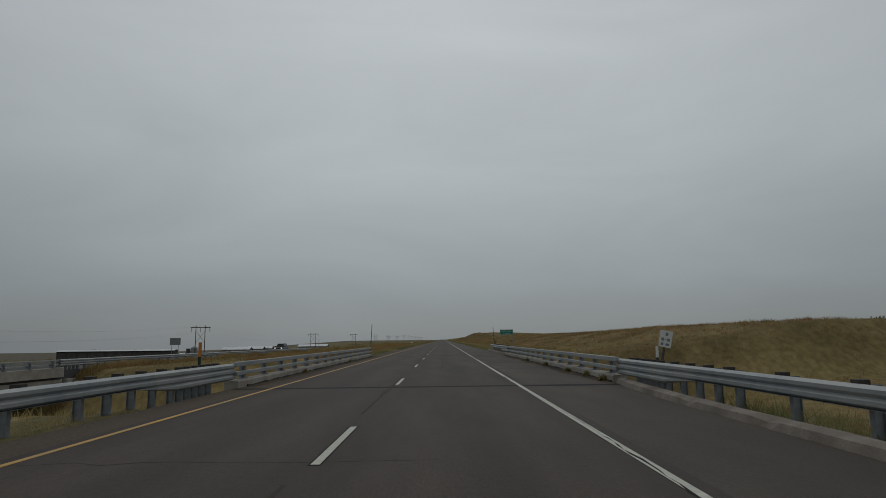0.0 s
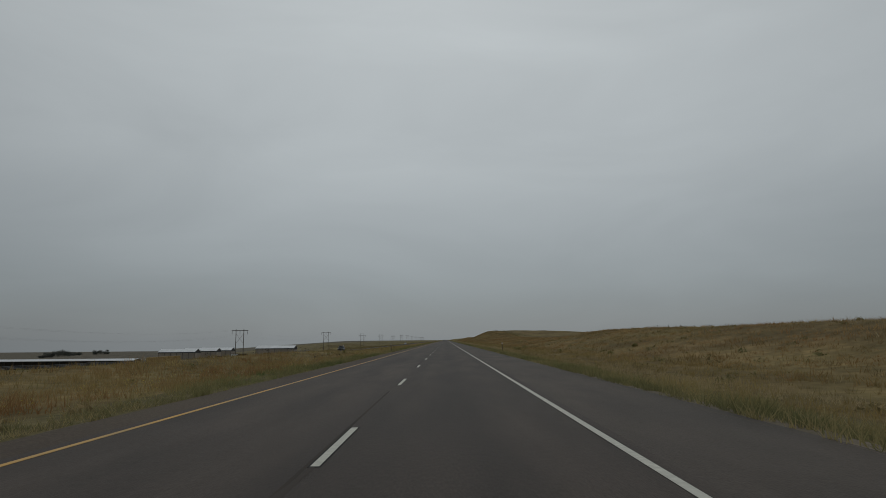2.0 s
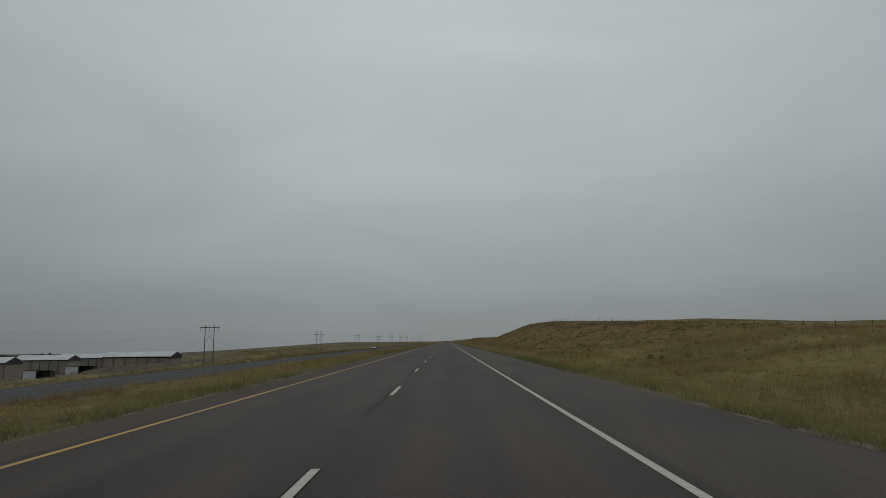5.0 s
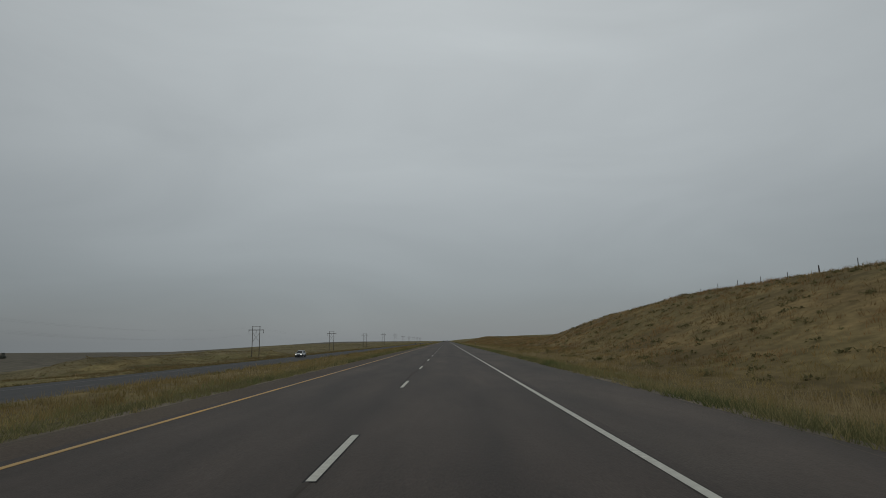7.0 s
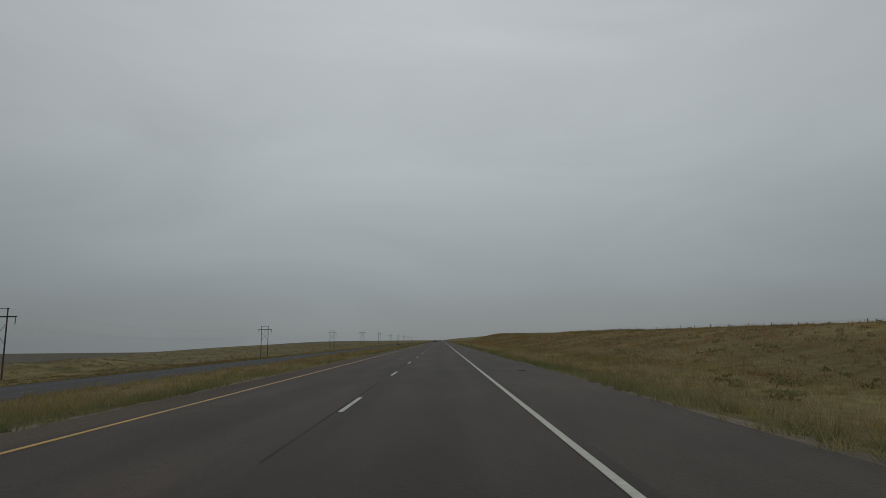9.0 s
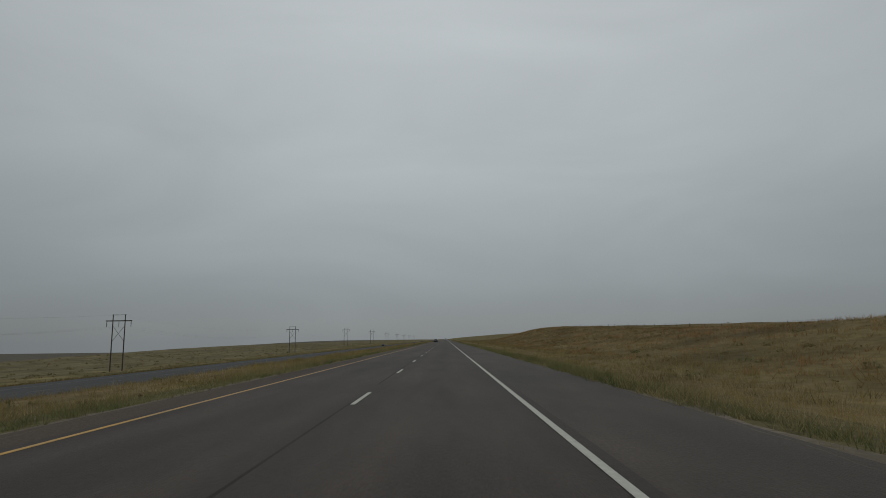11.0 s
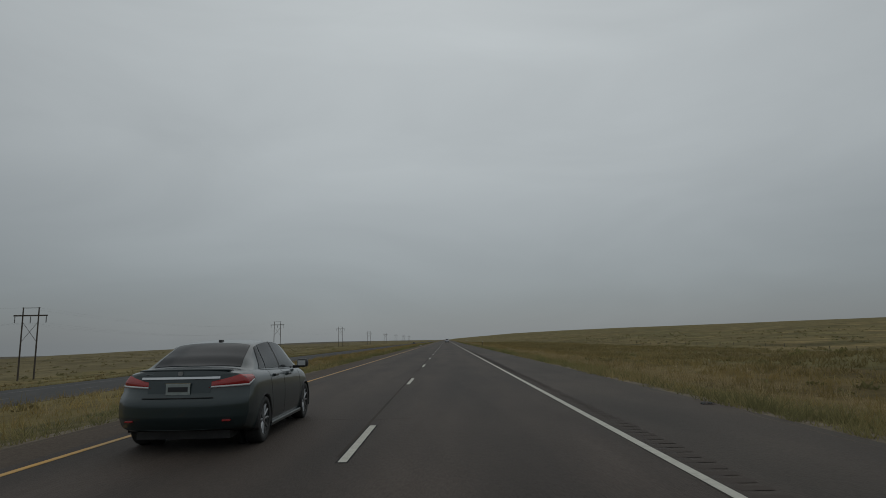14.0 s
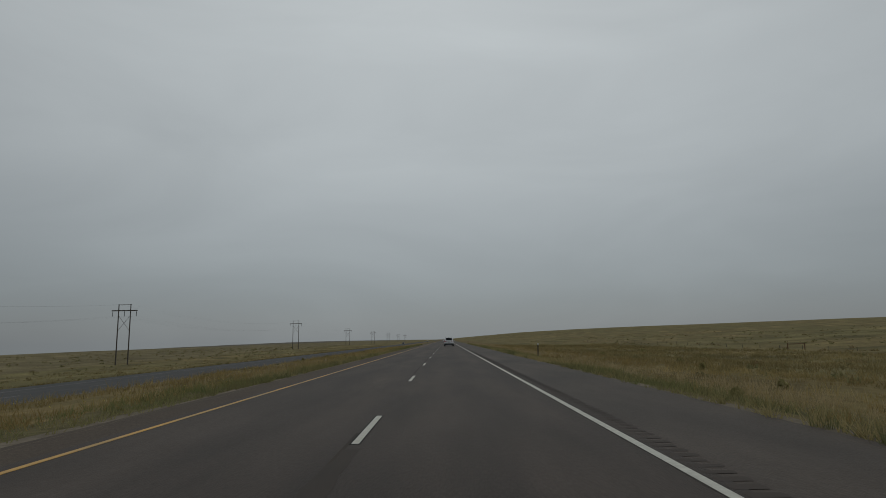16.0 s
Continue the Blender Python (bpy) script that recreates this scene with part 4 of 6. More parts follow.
def car(name, m, label, category, paint, L, W, H, belt, nose, hood, glass_front, roof_front, roof_back, glass_back, tail, ground=0.19, wheel_r=0.33, bumper=None,
        lights_on=False, kind="suv", lamp_mat=None):
    """y runs forward from the rear bumper at 0; heights and stations in metres."""
    c = thing(name, m, label, category, "vehicles on the highway")
    hw = W / 2
    # lower body: (y, half width, bottom, shoulder height)
    st = [(0.0, hw * 0.80, ground + 0.16, tail * 0.80), (0.06, hw * 0.93, ground + 0.08, tail * 0.95), (0.25, hw * 0.985, ground, tail), (glass_back, hw, ground - 0.02, belt), (L * 0.5, hw, ground - 0.03, belt - 0.02),
          (glass_front, hw * 0.995, ground - 0.02, belt - 0.04), (L - 0.5, hw * 0.95, ground, hood), (L - 0.12, hw * 0.86, ground + 0.06, nose), (L, hw * 0.72, ground + 0.14, nose * 0.82)]
    rings = []
    for y, w_, z0, z1 in st:
        zm = z0 + (z1 - z0) * 0.62
        hz = z1 - z0
        right = [(w_ * 0.72, z0), (w_ * 0.91, z0 + 0.05), (w_ * 0.975, z0 + hz * 0.22), (w_, z0 + hz * 0.45), (w_ * 0.99, zm), (w_ * 0.955, z0 + hz * 0.82), (w_ * 0.91, z1 - 0.03), (w_ * 0.80, z1 + 0.01), (w_ * 0.42, z1 + 0.03)]
        rings.append([(a, y, b) for a, b in right] + [(-a, y, b) for a, b in right[::-1]])
    body = loft(rings)
    bmesh.ops.subdivide_edges(body, edges=[e for e in body.edges if abs(e.verts[0].co.y - e.verts[1].co.y) > 0.4], cuts=2, smooth=0.0)
    part("body", body, paint, c, "", True)
    bh = belt - 0.03
    # cabin: frustum from the belt to the roof
    wb, wt = hw * (0.88 if kind == "sedan" else 0.92), hw * (0.59 if kind == "sedan" else 0.72)
    lo = [(-wb, glass_back), (wb, glass_back), (wb, glass_front), (-wb, glass_front)]
    hi = [(-wt, roof_back), (wt, roof_back), (wt, roof_front), (-wt, roof_front)]
    bm = loft([[(x, y, bh) for x, y in lo], [(x, y, H - 0.05) for x, y in hi], [(x * 0.86, y + (0.12 if i < 2 else -0.25), H) for i, (x, y) in enumerate(hi)]])
    bmesh.ops.bevel(bm, geom=bm.edges[:], offset=0.13, segments=4, affect="EDGES", profile=0.55)
    part("cabin", bm, paint, c, "", True)
    B = [(x, y, bh) for x, y in lo]
    T = [(x, y, H - 0.05) for x, y in hi]
    part("rear_window", patch((B[0], B[1], T[1], T[0]), (0, -1, 0.3), 0.11, 0.89, 0.20, 0.90), TINT, c, "dark rear window")
    part("windscreen", patch((B[2], B[3], T[3], T[2]), (0, 1, 0.5), 0.07, 0.93, 0.08, 0.95), TINT, c, "dark windscreen")
    for s, (p, q, r_, t_) in ((1, (B[1], B[2], T[2], T[1])), (-1, (B[3], B[0], T[0], T[3]))):
        for u0, u1 in ((0.10, 0.26), (0.28, 0.56), (0.58, 0.92)):
            if s < 0:
                u0, u1 = 1 - u1, 1 - u0
            part("side_window", patch((p, q, r_, t_), (s, 0, 0.3), u0, u1, 0.16, 0.90), TINT, c, "dark side window")
        mir = part("mirror", box(s * (hw * 0.95), s * (hw + 0.17), glass_front - 0.50, glass_front - 0.34, belt + 0.0, belt + 0.15, bevel=0.03) if s > 0 else
                   box(s * (hw + 0.17), s * (hw * 0.95), glass_front - 0.50, glass_front - 0.34, belt + 0.0, belt + 0.15, bevel=0.03), paint if kind == "suv" else PLASTIC, c)
        for y in (L * 0.19, L * 0.81):
            arch = rod((s * (hw - 0.26), y, wheel_r), (s * (hw + 0.003), y, wheel_r), wheel_r * 1.13, n=24)
            part("wheel_arch", arch, PLASTIC, c, "dark wheel arch")
            wheel(c, s * (hw + 0.012), y, wheel_r, s)
        for y in (L * 0.40, L * 0.60):
            part("door_handle", box(min(s * hw, s * (hw + 0.03)), max(s * hw, s * (hw + 0.03)), y, y + 0.17, belt - 0.16, belt - 0.12, bevel=0.008), paint, c)
        part("sill", box(min(s * hw * 0.9, s * (hw + 0.004)), max(s * hw * 0.9, s * (hw + 0.004)), L * 0.28, L * 0.72, ground - 0.04, ground + 0.10, bevel=0.02), PLASTIC, c)
        # tail lamp wraps the corner; head lamp at the nose
        tz = tail - 0.20
        tl = loft([[(s * hw * 0.52, -0.012, tz), (s * hw * 0.52, -0.012, tz + 0.12), (s * hw * 0.80, 0.00, tz + 0.17), (s * hw * 0.965, 0.09, tz + 0.19), (s * hw * 1.0, 0.36, tz + 0.18), (s * hw * 1.0, 0.30, tz + 0.10), (s * hw * 0.97, 0.07, tz), (s * hw * 0.80, -0.01, tz - 0.02)],
                   [(s * hw * 0.52, 0.10, tz), (s * hw * 0.52, 0.10, tz + 0.12), (s * hw * 0.78, 0.12, tz + 0.17), (s * hw * 0.90, 0.17, tz + 0.19), (s * hw * 0.93, 0.36, tz + 0.18), (s * hw * 0.93, 0.30, tz + 0.10), (s * hw * 0.90, 0.15, tz), (s * hw * 0.78, 0.12, tz - 0.02)]])
        lamp = part("tail_lamp", tl, RED_LENS, c, "red tail lamp")
        part("reverse_lamp", box(min(s * hw * 0.54, s * hw * 0.86), max(s * hw * 0.54, s * hw * 0.86), -0.018, 0.05, tz - 0.02, tz + 0.012, bevel=0.006), CLEAR_LENS, lamp, "clear reversing lamp")
        part("head_lamp", box(min(s * hw * 0.50, s * hw * 0.83), max(s * hw * 0.50, s * hw * 0.83), L - 0.16, L - 0.03, nose * 0.80, nose * 0.80 + 0.14, bevel=0.03), LAMP_ON if lights_on else CLEAR_LENS, c, "lit head lamp" if lights_on else "clear head lamp")
    if bumper:
        bm = box(-hw * 0.93, hw * 0.93, -0.03, 0.30, ground + 0.02, ground + bumper, bevel=0.05)
        b = part("rear_bumper", bm, PLASTIC, c, "black plastic lower bumper")
        part("trim", box(-hw * 0.55, hw * 0.55, -0.045, -0.02, ground + 0.10, ground + 0.17, bevel=0.01), SIGN_BACK, b, "grey trim strip")
    else:
        part("rear_bumper", box(-hw * 0.90, hw * 0.90, -0.035, 0.25, ground + 0.08, ground + 0.38, bevel=0.06), paint, c)
        part("lower_valance", box(-hw * 0.62, hw * 0.62, -0.02, 0.2, ground - 0.03, ground + 0.10, bevel=0.02), PLASTIC, c, "black valance under the bumper")
    part("front_bumper", box(-hw * 0.80, hw * 0.80, L - 0.20, L + 0.02, ground + 0.02, ground + 0.30, bevel=0.05), PLASTIC, c)
    part("grille", box(-hw * 0.45, hw * 0.45, L - 0.08, L + 0.012, nose * 0.66, nose * 0.88, bevel=0.02), PLASTIC, c, "dark grille")
    pz = tail - 0.27
    part("plate_recess", box(-hw * 0.50, hw * 0.50, -0.030, -0.005, pz - 0.12, pz + 0.11, bevel=0.01), paint, c, "recess round the plate")
    plate = part("number_plate", box(-0.15, 0.15, -0.045, -0.02, pz - 0.07, pz + 0.07), SIGN_BACK, c, "dull number plate with a dark bar")
    part("plate_bar", box(-0.11, 0.11, -0.048, -0.045, pz - 0.025, pz + 0.03), DARK, plate)
    part("badge_strip", box(-hw * 0.50, hw * 0.50, -0.022, 0.03, tail - 0.09, tail - 0.06, bevel=0.005), CHROME if kind == "sedan" else SIGN_BACK, c, "bright strip across the tail")
    if kind == "sedan":
        part("lip_spoiler", loft([[(-hw * 0.74, 0.03, tail + 0.005), (hw * 0.74, 0.03, tail + 0.005), (hw * 0.74, 0.035, tail + 0.03), (-hw * 0.74, 0.035, tail + 0.03)], [(-hw * 0.72, 0.30, tail - 0.02), (hw * 0.72, 0.30, tail - 0.02), (hw * 0.72, 0.30, tail + 0.02), (-hw * 0.72, 0.30, tail + 0.02)]]), paint, c)
        for s in (-1, 1):
            part("reflector", box(min(s * hw * 0.60, s * hw * 0.80), max(s * hw * 0.60, s * hw * 0.80), -0.05, -0.02, ground + 0.20, ground + 0.235, bevel=0.008), RED_LENS, c, "small red reflector")
    if kind == "suv":
        for s in (-1, 1):
            rail = rod((s * wt * 0.92, roof_back + 0.30, H + 0.035), (s * wt * 0.92, roof_front - 0.25, H + 0.035), 0.018, n=8)
            for y in (roof_back + 0.35, roof_front - 0.30):
                rod((s * wt * 0.92, y, H - 0.06), (s * wt * 0.92, y, H + 0.035), 0.016, n=6, bm=rail)
            part("roof_rail", rail, STEEL_DULL, c, "grey roof rail")
            part("side_cladding", box(min(s * hw * 0.96, s * (hw + 0.014)), max(s * hw * 0.96, s * (hw + 0.014)), L * 0.27, L * 0.73, ground + 0.06, ground + 0.28, bevel=0.02), PLASTIC, c, "dark lower cladding")
        part("roof_spoiler", box(-wt * 0.92, wt * 0.92, roof_back - 0.12, roof_back + 0.18, H - 0.075, H - 0.03, bevel=0.018), paint, c)
    part("aerial", box(-0.03, 0.03, roof_back + 0.35, roof_back + 0.52, H - 0.01, H + 0.06, bevel=0.015), PLASTIC, c, "small roof aerial fin")
    part("underbody", box(-hw * 0.80, hw * 0.80, 0.2, L - 0.3, ground - 0.05, ground + 0.05), PLASTIC, c, "dark underbody")
    return c


def curve(ts, vals, t):
    """Smooth interpolation through (ts, vals) with flattened overshoot."""
    ts, vals = np.asarray(ts, float), np.asarray(vals, float)
    d = np.diff(vals) / np.diff(ts)
    m = np.concatenate([[d[0]], np.where(d[:-1] * d[1:] > 0, 2 * d[:-1] * d[1:] / np.where(d[:-1] + d[1:] == 0, 1, d[:-1] + d[1:]), 0), [d[-1]]])
    k = np.clip(np.searchsorted(ts, t, side="right") - 1, 0, len(ts) - 2)
    h = ts[k + 1] - ts[k]
    u = np.clip((t - ts[k]) / h, 0, 1)
    return (vals[k] * (1 + 2 * u) * (1 - u) ** 2 + m[k] * h * u * (1 - u) ** 2 + vals[k + 1] * u * u * (3 - 2 * u) + m[k + 1] * h * u * u * (u - 1))


SEDAN_Y = (0.0, 0.35, 0.58, 0.95, 1.45, 2.10, 2.75, 3.25, 3.72, 4.20, 4.55)
SEDAN = {"bottom": (0.30, 0.24, 0.21, 0.19, 0.18, 0.18, 0.18, 0.18, 0.20, 0.24, 0.30), "wide": (0.835, 0.862, 0.872, 0.876, 0.876, 0.876, 0.876, 0.872, 0.862, 0.83, 0.74),
         "belt": (0.965, 0.985, 0.99, 0.985, 0.965, 0.945, 0.925, 0.91, 0.88, 0.80, 0.66), "belt_wide": (0.735, 0.77, 0.785, 0.795, 0.80, 0.80, 0.80, 0.79, 0.765, 0.70, 0.58),
         "top": (1.035, 1.05, 1.062, 1.215, 1.39, 1.435, 1.385, 1.20, 0.985, 0.87, 0.70), "top_wide": (0.62, 0.635, 0.635, 0.60, 0.555, 0.565, 0.565, 0.60, 0.63, 0.56, 0.45)}


def sedan_at(y, v):
    """Point of the right half of the sedan's skin: station y, and v from 0 under the middle to 1 at the roof's middle."""
    g = {k: float(curve(SEDAN_Y, q, y)) for k, q in SEDAN.items()}
    w_, zb, zt, b, bw, tw = g["wide"], g["bottom"], g["top"], g["belt"], g["belt_wide"], g["top_wide"]
    rise = max(zt - 0.05 - b, 0.02)
    pts = [(0, zb), (0.80 * w_, zb), (0.945 * w_, zb + 0.035), (0.985 * w_, zb + 0.15), (w_, 0.50), (0.999 * w_, 0.64), (0.985 * w_, b - 0.15), (0.60 * w_ + 0.40 * bw, b - 0.06), (bw, b - 0.004), (bw - 0.025, b + 0.012)]
    for q in (0.25, 0.5, 0.75, 1.0):
        pts.append((bw - 0.025 + (tw - bw + 0.025) * q ** 1.25, b + 0.012 + rise * q))
    pts += [(tw * 0.86, zt - 0.022), (tw * 0.5, zt - 0.005), (0, zt)]
    f = np.arange(len(pts)) / (len(pts) - 1)
    x, z = float(curve(f, [p[0] for p in pts], v)), float(curve(f, [p[1] for p in pts], v))
    back = 0.30 * (abs(x) / 0.86) ** 3.2 + float(np.interp(z, [0.22, 0.35, 0.45, 0.63, 0.70, 0.75, 0.98, 1.06], [0.13, 0.04, 0.0, 0.0, 0.03, 0.085, 0.13, 0.17]))
    nose = 0.45 * (abs(x) / 0.86) ** 2.6 + float(np.interp(z, [0.22, 0.35, 0.60, 0.75, 0.9], [0.12, 0.02, 0.0, 0.10, 0.3]))
    return Vector((x, y + back * max(0.0, 1 - y / 0.9) ** 2 - nose * max(0.0, 1 - (4.55 - y) / 1.0) ** 2, z))


def sedan_patch(ys_of, v0, v1, n=14, k=8, lift=0.006, both=False):
    """A pane laid over the skin between two stations, given for each v, and two heights."""
    vs = np.linspace(v0, v1, k)
    rings = []
    for v in vs:
        a, b = ys_of((v - v0) / (v1 - v0))
        rings.append([sedan_at(y, v) for y in np.linspace(a, b, n)])
    bm = bmesh.new()
    grid = [[bm.verts.new(p) for p in r] for r in rings]
    for a, b in zip(grid, grid[1:]):
        for i in range(n - 1):
            bm.faces.new((a[i], a[i + 1], b[i + 1], b[i]))
    if both:
        bmesh.ops.mirror(bm, geom=bm.verts[:] + bm.edges[:] + bm.faces[:], axis="X", merge_dist=0.001)
    bmesh.ops.recalc_face_normals(bm, faces=bm.faces[:])
    mid = sum((f.normal for f in bm.faces), Vector())
    if mid.dot(Vector((0 if both else 1, 0, 1))) < 0:
        bmesh.ops.reverse_faces(bm, faces=bm.faces[:])
    bm.normal_update()
    for v in bm.verts:
        v.co += v.normal * lift
    return bm


def flipped(bm):
    bmesh.ops.scale(bm, vec=(-1, 1, 1), verts=bm.verts)
    return bm


def skin_line(pts, r=0.006, side=1):
    """A thin bead that follows the skin through the given (station, v) pairs."""
    rings = []
    for y, v in pts:
        p = sedan_at(y, v)
        rings.append([(side * (p.x + r * 0.8), p.y - r, p.z), (side * (p.x + r * 0.8), p.y + r, p.z), (side * (p.x - r), p.y + r, p.z), (side * (p.x - r), p.y - r, p.z)])
    return loft(rings)


def flank(y, z):
    """Point of the skin at station y and height z."""
    pts = [sedan_at(y, v) for v in np.linspace(0.28, 0.60, 40)]
    zs = [p.z for p in pts]
    return Vector((float(np.interp(z, zs, [p.x for p in pts])), float(np.interp(z, zs, [p.y for p in pts])), z))


def lamp_band(side, x0, tip, zs0, zs1, lift, n=22):
    """A band wrapped round the rear corner, from x0 on the tail to the station tip on the flank; zs: lower and upper heights along it."""
    rings = []
    for i in range(n + 1):
        u = i / n
        z0, z1 = float(np.interp(u, [0, 0.55, 1], zs0)), float(np.interp(u, [0, 0.55, 1], zs1))
        ring = []
        for z in (z0, (z0 + z1) / 2, z1):
            if u < 0.55:
                x = x0 + (flank(0.0, z).x - x0) * u / 0.55
                y = 0.30 * (x / 0.86) ** 3.2 + float(np.interp(z, [0.63, 0.70, 0.75, 0.98, 1.06], [0.0, 0.03, 0.085, 0.13, 0.17]))
                ring.append((x + lift * 0.5 * u, y - lift * (1 - 0.6 * u), z))
            else:
                k = (u - 0.55) / 0.45
                p = flank(tip * k, z)
                ring.append((p.x + lift * (0.3 + 0.5 * k), p.y - lift * 0.67 * (1 - k), z))
        rings.append([(side * a, b, c) for a, b, c in ring] + [(side * (a - 0.05), b + 0.05 * (1 - u), c) for a, b, c in ring[::-1]])
    return loft(rings)


def sedan(name, m, label):
    c = thing(name, m, label, "car", "vehicles on the highway")
    ys_ = np.concatenate([np.linspace(0, 0.9, 26), np.linspace(0.93, 3.6, 74), np.linspace(3.63, 4.55, 26)])
    vs = np.linspace(0, 1, 49)
    bm = bmesh.new()
    grid = []
    for y in ys_:
        half = [sedan_at(y, v) for v in vs]
        grid.append([bm.verts.new(p) for p in half] + [bm.verts.new((-p.x, p.y, p.z)) for p in half[-2:0:-1]])
    n = len(grid[0])
    for a, b in zip(grid, grid[1:]):
        for i in range(n):
            bm.faces.new((a[i], a[(i + 1) % n], b[(i + 1) % n], b[i]))
    for ring, y in ((grid[0], ys_[0]), (grid[-1], ys_[-1])):
        rows = [[ring[i]] for i in range(49)]
        for i in range(1, 48):
            a, b = ring[i], ring[n - i]
            for k in range(1, 12):
                x, z = a.co.x * (1 - k / 6), a.co.z
                if y == 0:
                    w_ = 0.30 * (abs(x) / 0.86) ** 3.2 + float(np.interp(z, [0.22, 0.35, 0.45, 0.63, 0.70, 0.75, 0.98, 1.06], [0.13, 0.04, 0.0, 0.0, 0.03, 0.085, 0.13, 0.17]))
                else:
                    w_ = y - 0.45 * (abs(x) / 0.86) ** 2.6 - float(np.interp(z, [0.22, 0.35, 0.60, 0.75, 0.9], [0.12, 0.02, 0.0, 0.10, 0.3]))
                rows[i].append(bm.verts.new((x, w_, z)))
            rows[i].append(b)
        for i in range(1, 47):
            for k in range(12):
                bm.faces.new((rows[i][k], rows[i][k + 1], rows[i + 1][k + 1], rows[i + 1][k]))
        for i, j in ((1, 0), (47, 48)):
            for k in range(12):
                bm.faces.new((rows[i][k], rows[i][k + 1], ring[j]))
    R = 0.345
    wells = ((0.97, 0.317), (3.64, 0.317))
    for v in bm.verts:
        for wy, wz in wells:
            d = math.hypot(v.co.y - wy, v.co.z - wz)
            if abs(v.co.x) > 0.66 and abs(d - R) < 0.022 and d > 0:
                v.co.y, v.co.z = wy + (v.co.y - wy) * R / d, wz + (v.co.z - wz) * R / d
    dead = [f for f in bm.faces if any(abs(f.calc_center_median().x) > 0.60 and math.hypot(f.calc_center_median().y - wy, f.calc_center_median().z - wz) < R for wy, wz in wells)]
    bmesh.ops.delete(bm, geom=dead, context="FACES")
    part("body", bm, PAINT_GREY, c, "", True)
    glass = lambda name_, bm_, label_: part(name_, bm_, TINT, c, label_, True)
    glass("rear_window", sedan_patch(lambda q: (0.64 + 0.03 * (1 - q), 1.40 - 0.05 * (1 - q)), 0.845, 1.0, 20, 8, both=True), "dark tinted rear window")
    glass("windscreen", sedan_patch(lambda q: (2.80 + 0.04 * (1 - q), 3.68 - 0.10 * (1 - q)), 0.845, 1.0, 20, 8, both=True), "dark windscreen")
    for side in (1, -1):
        turn = (lambda b_: b_) if side > 0 else flipped
        for a, b in (((0.97, 1.30), (1.24, 1.40)), ((1.30, 1.46), (2.04, 2.02)), ((2.13, 2.09), (3.24, 2.66))):
            glass("side_window", turn(sedan_patch(lambda q: (a[0] + (a[1] - a[0]) * q, b[0] + (b[1] - b[0]) * q), 0.585, 0.80)), "dark side window")
        part("window_trim", skin_line([(y, 0.568) for y in np.linspace(0.98, 3.34, 30)], 0.008, side), PLASTIC, c, "black strip under the side windows")
        part("pillar_cover", turn(sedan_patch(lambda q: (2.045 - 0.015 * q, 2.125 - 0.03 * q), 0.58, 0.805, 4, 8, 0.004)), PLASTIC, c, "black cover between the doors")
        for y in (1.28, 2.08, 3.20):
            part("door_seam", skin_line([(y + (0.16 * max(0, 0.42 - v) * 3 if y < 1.5 else 0), v) for v in np.linspace(0.17, 0.56, 20)], 0.0026, side), RUBBER, c, "dark joint round a door")
        for y in (1.45, 2.28):
            p = sedan_at(y, 0.43)
            part("door_handle", box(min(side * (p.x - 0.01), side * (p.x + 0.035)), max(side * (p.x - 0.01), side * (p.x + 0.035)), y, y + 0.20, p.z - 0.018, p.z + 0.022, bevel=0.010), PAINT_GREY, c)
        arm = box(min(side * 0.78, side * 0.90), max(side * 0.78, side * 0.90), 2.98, 3.08, 0.93, 0.98, bevel=0.015)
        mirror = part("mirror", box(min(side * 0.86, side * 1.05), max(side * 0.86, side * 1.05), 2.90, 3.07, 0.945, 1.09, bevel=0.055), PLASTIC, c, "dark door mirror", True)
        part("mirror_arm", arm, PLASTIC, mirror)
        part("mirror_glass", box(min(side * 0.885, side * 1.02), max(side * 0.885, side * 1.02), 2.894, 2.902, 0.975, 1.060, bevel=0.003), CLEAR_LENS, mirror)
        for wy, wz in wells:
            ring = [[(side * a, wy + k * math.cos(t), wz + k * math.sin(t)) for a, k in ((0.872, R + 0.012), (0.882, R + 0.004), (0.872, R - 0.010), (0.62, R - 0.010), (0.62, R + 0.012))] for t in (radians(-18 + 216 * i / 30) for i in range(31))]
            part("wheel_arch", loft(ring), PLASTIC, c, "dark lining of the wheel arch", True)
            part("arch_back", rod((side * 0.58, wy, wz), (side * 0.62, wy, wz), R, n=28), PLASTIC, c)
            wheel(c, side * 0.868, wy, wz, side, 10)
        lamp = part("tail_lamp", lamp_band(side, 0.37, 0.42, (0.815, 0.825, 0.905), (0.885, 0.975, 0.965), 0.010), RED_LENS, c, "red tail lamp", True)
        part("reverse_lamp", lamp_band(side, 0.40, 0.34, (0.818, 0.828, 0.893), (0.838, 0.852, 0.905), 0.013), CLEAR_LENS, lamp, "clear lower lens", True)
        part("reflector", box(min(side * 0.56, side * 0.66), max(side * 0.56, side * 0.66), 0.075, 0.14, 0.40, 0.422, bevel=0.008), RED_LENS, c, "small red reflector")
        part("head_lamp", box(min(side * 0.42, side * 0.70), max(side * 0.42, side * 0.70), 4.12, 4.33, 0.62, 0.74, bevel=0.03), CLEAR_LENS, c, "clear head lamp")
        part("sill", box(min(side * 0.80, side * 0.872), max(side * 0.80, side * 0.872), 1.30, 3.30, 0.17, 0.235, bevel=0.02), PAINT_GREY, c)
    band = [(x, 0.30 * (abs(x) / 0.86) ** 3.2) for x in np.linspace(-0.50, 0.50, 21)]
